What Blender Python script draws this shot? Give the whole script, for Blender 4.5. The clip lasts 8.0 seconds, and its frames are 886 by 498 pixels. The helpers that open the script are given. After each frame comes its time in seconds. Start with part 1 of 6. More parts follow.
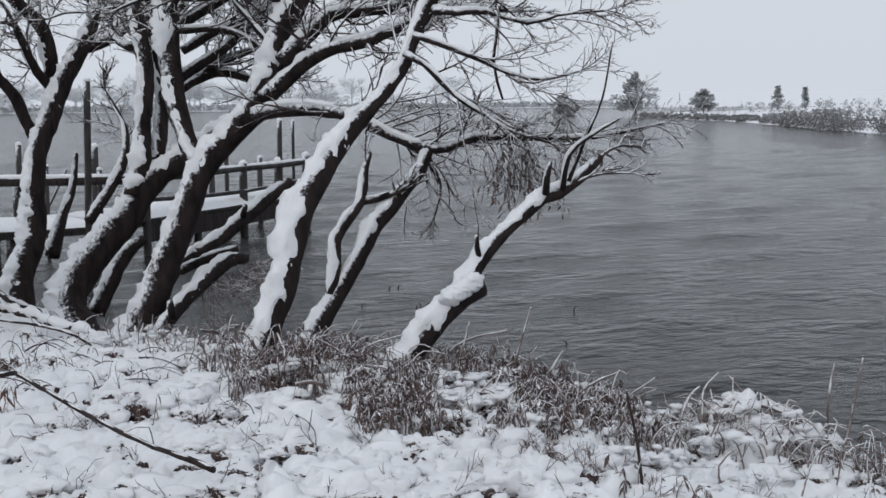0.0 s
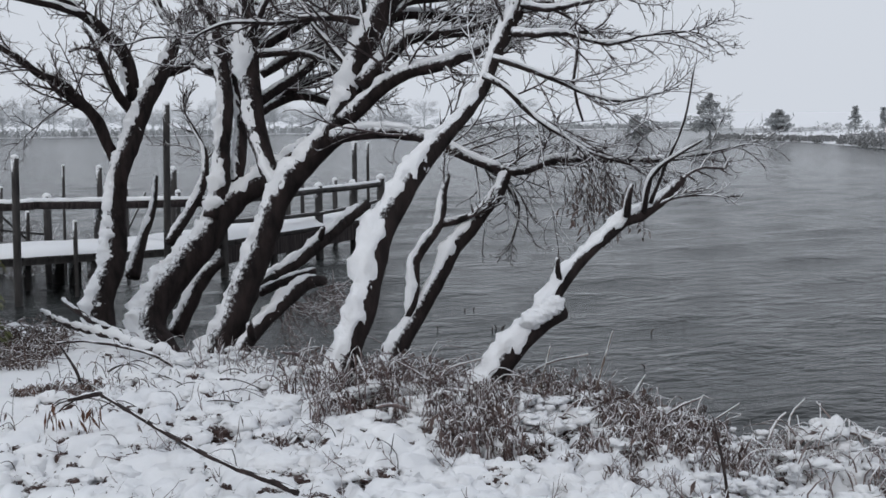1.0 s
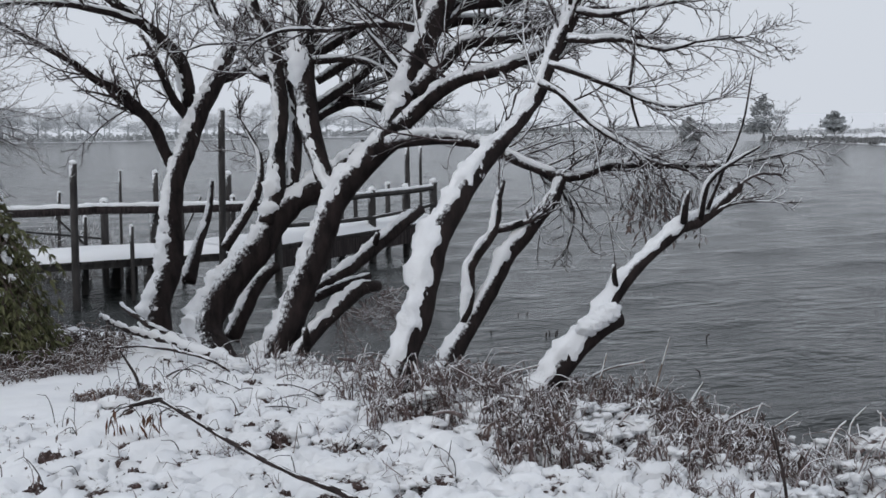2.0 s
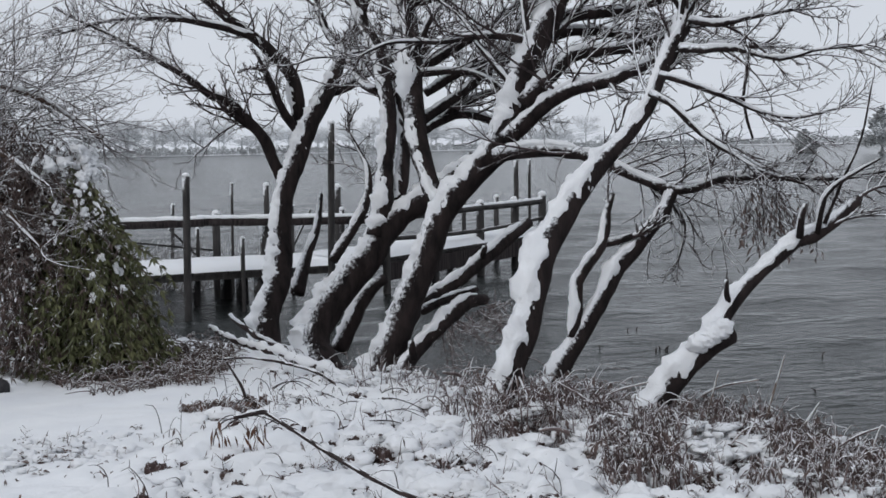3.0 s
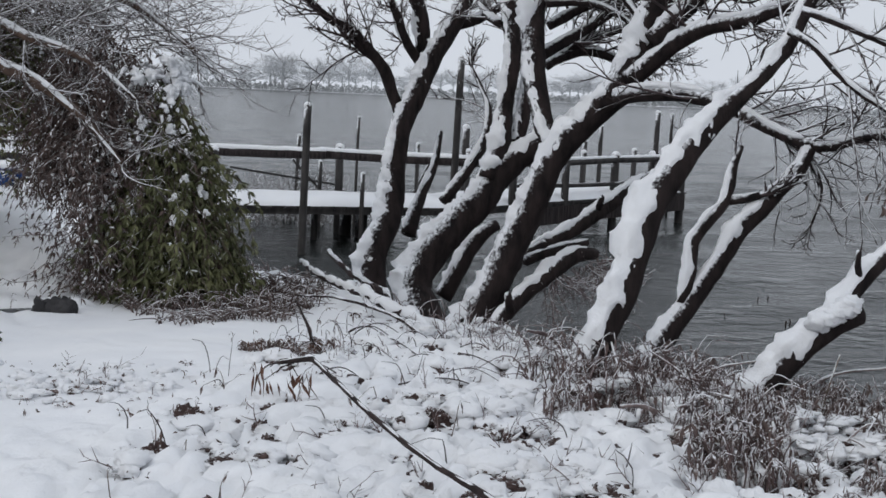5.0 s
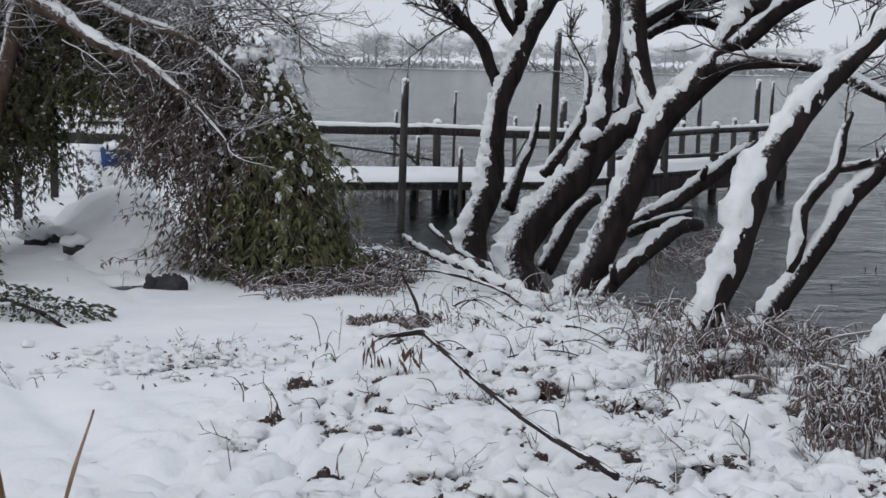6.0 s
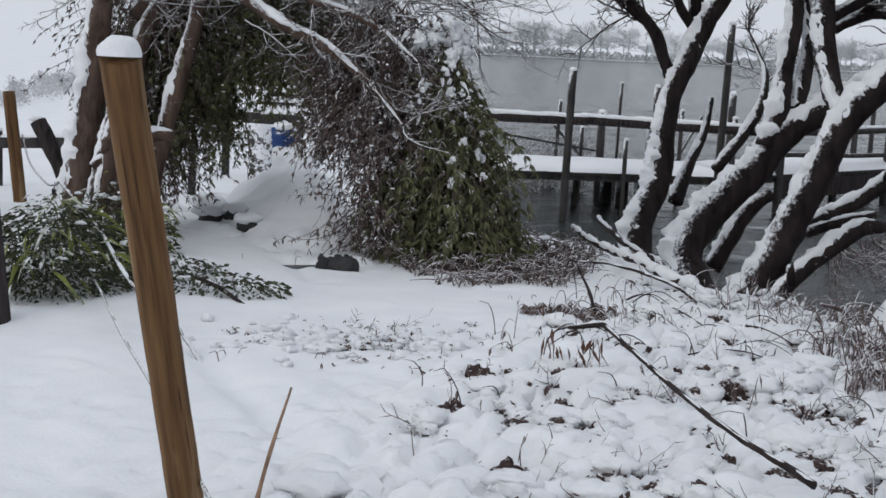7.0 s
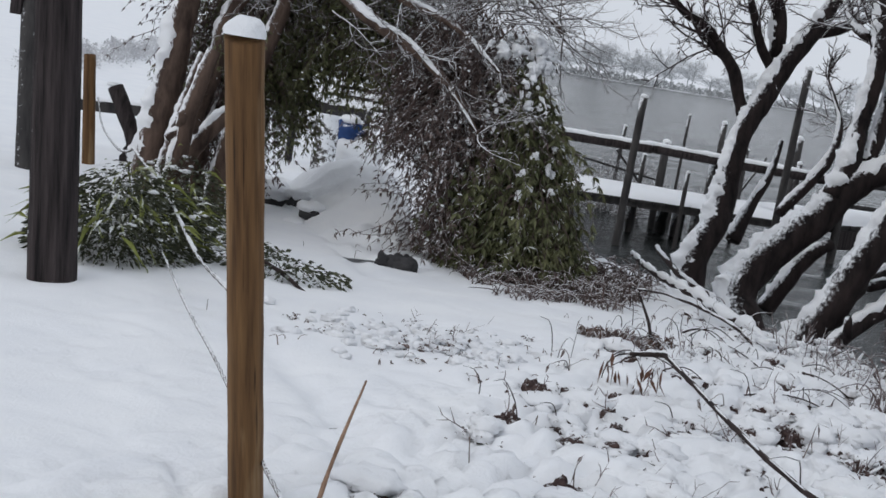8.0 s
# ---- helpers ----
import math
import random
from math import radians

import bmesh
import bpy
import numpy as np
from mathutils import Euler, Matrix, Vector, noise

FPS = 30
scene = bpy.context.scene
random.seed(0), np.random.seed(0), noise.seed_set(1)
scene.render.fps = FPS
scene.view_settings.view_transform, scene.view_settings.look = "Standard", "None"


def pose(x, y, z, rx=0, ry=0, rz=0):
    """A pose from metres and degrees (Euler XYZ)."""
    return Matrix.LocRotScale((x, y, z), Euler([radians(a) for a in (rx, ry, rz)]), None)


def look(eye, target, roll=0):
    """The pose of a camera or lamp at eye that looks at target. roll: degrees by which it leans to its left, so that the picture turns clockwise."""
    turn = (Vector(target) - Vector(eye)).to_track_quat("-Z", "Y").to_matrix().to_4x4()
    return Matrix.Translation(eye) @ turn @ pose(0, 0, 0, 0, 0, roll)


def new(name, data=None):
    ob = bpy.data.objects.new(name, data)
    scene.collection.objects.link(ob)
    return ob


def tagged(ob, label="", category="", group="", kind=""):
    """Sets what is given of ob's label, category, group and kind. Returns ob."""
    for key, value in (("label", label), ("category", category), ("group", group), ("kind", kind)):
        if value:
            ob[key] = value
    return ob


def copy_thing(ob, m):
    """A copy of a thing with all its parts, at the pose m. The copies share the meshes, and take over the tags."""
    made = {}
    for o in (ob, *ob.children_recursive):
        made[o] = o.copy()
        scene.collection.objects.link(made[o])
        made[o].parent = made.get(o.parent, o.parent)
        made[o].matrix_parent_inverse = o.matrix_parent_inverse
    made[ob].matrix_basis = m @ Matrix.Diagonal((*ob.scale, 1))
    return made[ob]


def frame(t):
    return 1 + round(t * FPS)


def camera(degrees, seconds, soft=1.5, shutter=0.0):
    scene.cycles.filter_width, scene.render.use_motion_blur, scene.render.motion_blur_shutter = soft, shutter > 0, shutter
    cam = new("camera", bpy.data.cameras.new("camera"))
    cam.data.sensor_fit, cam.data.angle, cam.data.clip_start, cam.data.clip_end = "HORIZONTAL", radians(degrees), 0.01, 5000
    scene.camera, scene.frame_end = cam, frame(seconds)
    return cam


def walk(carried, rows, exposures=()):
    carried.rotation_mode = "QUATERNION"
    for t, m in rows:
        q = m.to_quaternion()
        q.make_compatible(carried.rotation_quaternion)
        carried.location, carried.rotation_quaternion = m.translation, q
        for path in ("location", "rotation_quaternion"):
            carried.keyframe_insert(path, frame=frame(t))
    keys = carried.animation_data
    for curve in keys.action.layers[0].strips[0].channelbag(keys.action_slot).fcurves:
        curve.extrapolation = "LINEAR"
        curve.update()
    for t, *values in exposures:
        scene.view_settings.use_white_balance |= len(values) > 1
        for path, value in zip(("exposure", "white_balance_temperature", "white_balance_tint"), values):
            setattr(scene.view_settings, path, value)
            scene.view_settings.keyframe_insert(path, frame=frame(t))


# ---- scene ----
cam = camera(36.8, 8.0, soft=1.6)

PATH = [
    (0, (0.081, -0.057, 2.237), (1.330, 9.801, 1.118), -0.36),
    (0.5, (0.063, -0.024, 2.237), (1.050, 9.876, 1.231), -0.81),
    (1, (0.041, -0.027, 2.239), (0.757, 9.902, 1.287), -0.60),
    (1.2, (0.035, -0.053, 2.248), (0.662, 9.883, 1.312), -0.56),
    (2.3, (0.006, -0.017, 2.261), (0.164, 9.939, 1.343), -0.58),
    (2.5, (-0.000, -0.000, 2.250), (-0.000, 9.960, 1.353), -0.30),
    (3, (0.030, 0.054, 2.253), (-0.455, 10.009, 1.437), -0.91),
    (3.5, (0.031, 0.186, 2.250), (-0.892, 10.109, 1.422), -0.97),
    (4, (0.065, 0.479, 2.230), (-0.753, 10.424, 1.585), 1.91),
    (4.5, (0.202, 0.742, 2.173), (-1.036, 10.625, 1.279), 1.83),
    (4.7, (0.237, 0.822, 2.162), (-1.109, 10.675, 1.111), 2.38),
    (5.8, (0.212, 0.783, 2.144), (-1.910, 10.458, 0.770), 1.37),
    (6, (0.185, 0.802, 2.142), (-2.047, 10.446, 0.723), 1.34),
    (6.5, (0.108, 0.817, 2.134), (-2.648, 10.317, 0.666), 2.64),
    (7, (0.041, 0.823, 2.127), (-3.258, 10.137, 0.586), 2.76),
    (7.2, (0.035, 0.789, 2.131), (-3.568, 9.983, 0.552), 5.12),
    (7.5, (0.014, 0.754, 2.122), (-3.945, 9.788, 0.478), 7.72),
    (7.8, (-0.017, 0.774, 2.108), (-3.969, 9.811, 0.462), 8.70),
    (8, (-0.066, 0.760, 2.119), (-3.656, 9.969, 0.600), 9.28),
]
walk(cam, [(t, look(eye, target, roll)) for t, eye, target, roll in PATH])

# ---- sky, sun and exposure ----
world = bpy.data.worlds.new("overcast")
scene.world = world
world.use_nodes = True
wn, wl = world.node_tree.nodes, world.node_tree.links
sky = wn.new("ShaderNodeTexSky")
sky.sky_type = "NISHITA"
sky.sun_disc = False
sky.sun_elevation = radians(24)
sky.sun_rotation = radians(200)
sky.dust_density = 6.0
sky_gain = wn.new("ShaderNodeVectorMath")
sky_gain.operation = "SCALE"
sky_gain.inputs["Scale"].default_value = 0.06
cloud = wn.new("ShaderNodeMix")
cloud.data_type = "RGBA"
cloud.inputs["Factor"].default_value = 0.93
cloud.inputs["B"].default_value = (0.676, 0.720, 0.794, 1)
wl.new(sky.outputs["Color"], sky_gain.inputs[0])
wl.new(sky_gain.outputs["Vector"], cloud.inputs["A"])
wl.new(cloud.outputs["Result"], wn["Background"].inputs["Color"])
wn["Background"].inputs["Strength"].default_value = 1.0

sun = new("sun", bpy.data.lights.new("sun", "SUN"))
sun.data.energy, sun.data.angle, sun.data.color = 0.5, radians(40), (1.0, 0.985, 0.96)
sun.matrix_world = look((-14, -20, 24), (0, 8, 0))


# ---- materials ----
def shader(name):
    m = bpy.data.materials.new(name)
    m.use_nodes = True
    return m, m.node_tree.nodes, m.node_tree.links, m.node_tree.nodes["Principled BSDF"]


def noise_node(n, l, scale, detail=4.0, rough=0.55, stretch=(1, 1, 1)):
    tc = n.new("ShaderNodeTexCoord")
    mp = n.new("ShaderNodeMapping")
    mp.inputs["Scale"].default_value = stretch
    nz = n.new("ShaderNodeTexNoise")
    nz.inputs["Scale"].default_value = scale
    nz.inputs["Detail"].default_value = detail
    nz.inputs["Roughness"].default_value = rough
    l.new(tc.outputs["Object"], mp.inputs["Vector"])
    l.new(mp.outputs["Vector"], nz.inputs["Vector"])
    return nz


def ramp(n, l, source, stops):
    r = n.new("ShaderNodeValToRGB")
    while len(r.color_ramp.elements) < len(stops):
        r.color_ramp.elements.new(0.5)
    for e, (pos, col) in zip(r.color_ramp.elements, stops):
        e.position = pos
        e.color = (*col, 1) if len(col) == 3 else col
    l.new(source, r.inputs["Fac"])
    return r


def bump(n, l, bsdf, source, strength, distance):
    b = n.new("ShaderNodeBump")
    b.inputs["Strength"].default_value = strength
    b.inputs["Distance"].default_value = distance
    l.new(source, b.inputs["Height"])
    l.new(b.outputs["Normal"], bsdf.inputs["Normal"])
    return b


def plain(name, dark, light, rough=0.8, scale=8.0, stretch=(1, 1, 1), relief=0.3, depth=0.01, snow=None, wind=(-0.6, -0.35, 0.72), metal=0.0):
    """Mottled material; snow=(low, high) lets wind-blown snow stick to faces turned to the wind."""
    m, n, l, p = shader(name)
    nz = noise_node(n, l, scale, 5.0, 0.6, stretch)
    col = ramp(n, l, nz.outputs["Fac"], [(0.3, dark), (0.7, light)])
    p.inputs["Roughness"].default_value = rough
    p.inputs["Metallic"].default_value = metal
    p.inputs["Specular IOR Level"].default_value = 0.22
    source = col.outputs["Color"]
    if snow:
        geo = n.new("ShaderNodeNewGeometry")
        dot = n.new("ShaderNodeVectorMath")
        dot.operation = "DOT_PRODUCT"
        dot.inputs[1].default_value = Vector(wind).normalized()
        l.new(geo.outputs["Normal"], dot.inputs[0])
        patch = noise_node(n, l, scale * 2.6, 4.0, 0.65)
        add = n.new("ShaderNodeMath")
        add.operation = "MULTIPLY_ADD"
        add.inputs[1].default_value = 1.1
        l.new(patch.outputs["Fac"], add.inputs[0])
        l.new(dot.outputs["Value"], add.inputs[2])
        rng = n.new("ShaderNodeMapRange")
        rng.inputs["From Min"].default_value, rng.inputs["From Max"].default_value = snow
        fleck = noise_node(n, l, 95.0, 3.0, 0.7)
        dust = n.new("ShaderNodeMath")
        dust.operation = "MULTIPLY_ADD"
        dust.inputs[1].default_value = 0.45
        shift = n.new("ShaderNodeMath")
        shift.operation = "SUBTRACT"
        shift.inputs[1].default_value = 0.225
        l.new(fleck.outputs["Fac"], dust.inputs[0])
        l.new(add.outputs["Value"], dust.inputs[2])
        l.new(dust.outputs["Value"], shift.inputs[0])
        l.new(shift.outputs["Value"], rng.inputs["Value"])
        mix = n.new("ShaderNodeMix")
        mix.data_type = "RGBA"
        mix.inputs["B"].default_value = (0.82, 0.84, 0.87, 1)
        l.new(rng.outputs["Result"], mix.inputs["Factor"])
        l.new(source, mix.inputs["A"])
        source = mix.outputs["Result"]
    l.new(source, p.inputs["Base Color"])
    bump(n, l, p, nz.outputs["Fac"], relief, depth)
    return m


def snow_material(name, relief=0.5):
    m, n, l, p = shader(name)
    big = noise_node(n, l, 2.2, 3.0)
    col = ramp(n, l, big.outputs["Fac"], [(0.3, (0.82, 0.835, 0.865)), (0.7, (0.88, 0.89, 0.905))])
    l.new(col.outputs["Color"], p.inputs["Base Color"])
    p.inputs["Roughness"].default_value = 0.75
    p.inputs["Specular IOR Level"].default_value = 0.2
    fine = noise_node(n, l, 55.0, 6.0, 0.65)
    bump(n, l, p, fine.outputs["Fac"], relief, 0.012)
    return m


def water_material():
    m, n, l, p = shader("lake_water")
    p.inputs["Base Color"].default_value = (0.026, 0.029, 0.029, 1)
    p.inputs["Roughness"].default_value = 0.10
    p.inputs["IOR"].default_value = 1.14
    waves = []
    for scale, detail in ((11.0, 6.0), (3.2, 4.0)):
        tc = n.new("ShaderNodeTexCoord")
        mp = n.new("ShaderNodeMapping")
        mp.vector_type = "TEXTURE"
        mp.inputs["Rotation"].default_value = (0, 0, radians(24))
        mp.inputs["Scale"].default_value = (1.35, 0.85, 1)
        nz = n.new("ShaderNodeTexNoise")
        nz.inputs["Scale"].default_value, nz.inputs["Detail"].default_value = scale, detail
        l.new(tc.outputs["Object"], mp.inputs["Vector"])
        l.new(mp.outputs["Vector"], nz.inputs["Vector"])
        waves.append(nz)
    rip, mid = waves
    add = n.new("ShaderNodeMath")
    add.operation = "MULTIPLY_ADD"
    add.inputs[1].default_value = 0.35
    l.new(rip.outputs["Fac"], add.inputs[0])
    l.new(mid.outputs["Fac"], add.inputs[2])
    bump(n, l, p, add.outputs["Value"], 0.7, 0.10)
    return m


SNOW = snow_material("snow")
SNOW_CAP = snow_material("caked_snow", 0.8)
WATER = water_material()
BARK = plain("wet_bark", (0.007, 0.0055, 0.0058), (0.036, 0.026, 0.025), 0.95, 12.0, (1, 1, 0.35), 1.0, 0.03, (1.2, 1.5))
BROWN_BARK = plain("brown_bark", (0.032, 0.021, 0.017), (0.135, 0.092, 0.072), 0.9, 12.0, (1, 1, 0.35), 1.0, 0.03, (1.15, 1.42))
TWIG = plain("twig_bark", (0.024, 0.018, 0.019), (0.080, 0.060, 0.060), 0.85, 14.0, (1, 1, 1), 0.3, 0.005, (1.08, 1.4))
PALE_TWIG = plain("frosty_twig", (0.060, 0.050, 0.050), (0.19, 0.165, 0.16), 0.85, 14.0, (1, 1, 1), 0.3, 0.005, (0.95, 1.35))
# twigs for distant scrub: haze painted as pale grey, snow dusted over it
HAZE_FROSTED = plain("haze_frosted_twig", (0.50, 0.50, 0.515), (0.62, 0.62, 0.635), 0.9, 3.0, (1, 1, 1), 0.1, 0.01, (0.9, 1.5))
WITHY = plain("withered_spray", (0.045, 0.032, 0.029), (0.135, 0.098, 0.087), 0.9, 14.0, (1, 1, 1), 0.2, 0.005, (1.22, 1.65), (-0.3, -0.3, 1))
# far bark: distance haze is painted into the pale grey
FAR_TREE = plain("haze_tinted_bark", (0.46, 0.475, 0.49), (0.58, 0.595, 0.61), 0.9, 2.0, (1, 1, 1), 0.1, 0.01, (1.1, 1.6))
# needles, hedge and shrub below: greys lightened to paint in the lake haze
MISTY_PINE = plain("haze_tinted_needles", (0.38, 0.395, 0.405), (0.52, 0.535, 0.545), 0.9, 1.5, (1, 1, 1), 0.1, 0.01, (1.3, 1.7), (0, -0.3, 1))
FAR_HEDGE = plain("haze_tinted_hedge", (0.38, 0.395, 0.405), (0.47, 0.485, 0.495), 0.9, 0.8, (1, 1, 1), 0.1, 0.05)
FAR_SHRUB = plain("haze_tinted_shrub", (0.22, 0.225, 0.23), (0.32, 0.325, 0.33), 0.9, 0.8, (1, 1, 1), 0.1, 0.05, (1.25, 1.65), (0, -0.3, 1))
TIMBER = plain("weathered_timber", (0.022, 0.021, 0.022), (0.075, 0.070, 0.068), 0.85, 12.0, (1, 1, 0.2), 0.5, 0.008, (1.2, 1.45), (-0.45, -0.3, 0.85))


def treated_material():
    m, n, l, p = shader("treated_pine")
    grain = noise_node(n, l, 9.0, 6.0, 0.6, (5.0, 5.0, 0.22))
    base = ramp(n, l, grain.outputs["Fac"], [(0.28, (0.045, 0.021, 0.008)), (0.5, (0.125, 0.064, 0.024)), (0.72, (0.185, 0.104, 0.042))])
    streak = noise_node(n, l, 5.0, 4.0, 0.5, (4.2, 4.2, 0.34))
    pale = ramp(n, l, streak.outputs["Fac"], [(0.57, (0, 0, 0)), (0.74, (0.7, 0.7, 0.7))])
    mix = n.new("ShaderNodeMix")
    mix.data_type = "RGBA"
    mix.inputs["B"].default_value = (0.38, 0.265, 0.145, 1)
    l.new(pale.outputs["Color"], mix.inputs["Factor"])
    l.new(base.outputs["Color"], mix.inputs["A"])
    crack = noise_node(n, l, 14.0, 4.0, 0.6, (6.0, 6.0, 0.12))
    dark = ramp(n, l, crack.outputs["Fac"], [(0.30, (0.22, 0.18, 0.15)), (0.40, (1, 1, 1))])
    mul = n.new("ShaderNodeMix")
    mul.data_type, mul.blend_type = "RGBA", "MULTIPLY"
    mul.inputs["Factor"].default_value = 1.0
    l.new(mix.outputs["Result"], mul.inputs["A"])
    l.new(dark.outputs["Color"], mul.inputs["B"])
    l.new(mul.outputs["Result"], p.inputs["Base Color"])
    p.inputs["Roughness"].default_value = 0.7
    p.inputs["Specular IOR Level"].default_value = 0.25
    bump(n, l, p, grain.outputs["Fac"], 0.6, 0.004)
    return m


TREATED = treated_material()
TARRED = plain("tarred_timber", (0.004, 0.0035, 0.004), (0.062, 0.050, 0.050), 0.95, 11.0, (2.6, 2.6, 0.16), 1.0, 0.03, (1.62, 1.8), (-0.5, -0.5, 0.3))
ROPE = plain("snowy_rope", (0.03, 0.027, 0.028), (0.19, 0.175, 0.165), 0.9, 60.0, (1, 1, 1), 0.6, 0.004, (1.25, 1.5), (-0.2, -0.4, 1))
LEAF = plain("evergreen_leaf", (0.042, 0.050, 0.023), (0.175, 0.178, 0.088), 0.6, 5.0, (1, 1, 1), 0.1, 0.004, (1.42, 1.75), (-0.3, -0.3, 1))
SHRUB_LEAF = plain("dark_shrub_leaf", (0.020, 0.025, 0.014), (0.085, 0.090, 0.050), 0.6, 9.0, (1, 1, 1), 0.1, 0.004, (1.45, 1.8), (-0.3, -0.3, 1))
YELLOW_LEAF = plain("yellow_green_leaf", (0.10, 0.12, 0.03), (0.24, 0.26, 0.07), 0.6, 5.0, (1, 1, 1), 0.1, 0.004, (1.3, 1.6), (-0.3, -0.3, 1))
DEAD_LEAF = plain("withered_leaf", (0.055, 0.040, 0.038), (0.17, 0.125, 0.112), 0.85, 9.0, (1, 1, 1), 0.2, 0.004, (1.22, 1.6), (-0.3, -0.3, 1))
DRY_GRASS = plain("dry_grass", (0.075, 0.056, 0.047), (0.21, 0.16, 0.135), 0.85, 12.0, (1, 1, 1), 0.1, 0.004, (1.2, 1.55), (-0.4, -0.3, 1))
WEED_BROWN = plain("brown_weed", (0.070, 0.050, 0.050), (0.22, 0.162, 0.155), 0.9, 12.0, (1, 1, 1), 0.1, 0.004, (1.10, 1.5), (-0.4, -0.3, 1))
FROZEN_STEM = plain("snow_sleeved_stem", (0.10, 0.074, 0.070), (0.30, 0.235, 0.22), 0.9, 14.0, (1, 1, 1), 0.3, 0.006, (1.02, 1.42), (-0.3, -0.4, 1))
RUSSET = plain("russet_bracken", (0.07, 0.035, 0.024), (0.16, 0.085, 0.06), 0.85, 12.0, (1, 1, 1), 0.1, 0.004, (1.1, 1.5), (-0.4, -0.3, 1))
DARK_STICK = plain("dark_wet_stick", (0.012, 0.009, 0.009), (0.05, 0.034, 0.032), 0.75, 20.0, (1, 1, 1), 0.4, 0.006)
CANE = plain("dry_cane", (0.13, 0.075, 0.050), (0.34, 0.22, 0.15), 0.7, 20.0, (1, 1, 0.2), 0.1, 0.003)
ROCK = plain("dark_wet_rock", (0.018, 0.018, 0.02), (0.06, 0.058, 0.06), 0.7, 8.0, (1, 1, 1), 0.6, 0.02)
BLUE = plain("blue_tarpaulin", (0.012, 0.035, 0.12), (0.03, 0.075, 0.22), 0.45, 6.0, (1, 1, 1), 0.3, 0.02, (1.2, 1.4), (0, -0.2, 1))
PIEBALD = plain("snow_plastered_bark", (0.03, 0.027, 0.026), (0.10, 0.09, 0.085), 0.85, 8.0, (1, 1, 0.3), 0.8, 0.02, (0.58, 0.64), (0, 0, 1))


# ---- building helpers ----
rnd = random.Random(7)


def thing(name, label, category, group="", kind=""):
    return tagged(new(name), label, category, group, kind)


def part(name, data, material, parent=None, label=""):
    """Links (verts, faces) as one mesh object under a thing or part."""
    verts, faces = data
    me = bpy.data.meshes.new(name)
    me.from_pydata([tuple(v) for v in verts], [], faces)
    me.polygons.foreach_set("use_smooth", [True] * len(me.polygons))
    me.materials.append(material)
    ob = new(name, me)
    if parent:
        ob.parent = parent
    if label:
        ob["label"] = label
    return ob


def flat(ob):
    ob.data.polygons.foreach_set("use_smooth", [False] * len(ob.data.polygons))
    return ob


def curve(points, step):
    """Catmull-Rom through (x, y, z, r) at about that step."""
    p = np.array(points, float)
    if len(p) == 2:
        p = np.array([p[0], (p[0] + p[1]) / 2, p[1]])
    q = np.vstack([2 * p[0] - p[1], p, 2 * p[-1] - p[-2]])
    out = []
    for i in range(1, len(q) - 2):
        n = max(1, int(np.linalg.norm(q[i + 1][:3] - q[i][:3]) / step))
        for k in range(n):
            t = k / n
            out.append(0.5 * (2 * q[i] + (q[i + 1] - q[i - 1]) * t + (2 * q[i - 1] - 5 * q[i] + 4 * q[i + 1] - q[i + 2]) * t * t
                              + (3 * q[i] - q[i - 1] - 3 * q[i + 1] + q[i + 2]) * t ** 3))
    out.append(q[-2])
    return np.array(out)


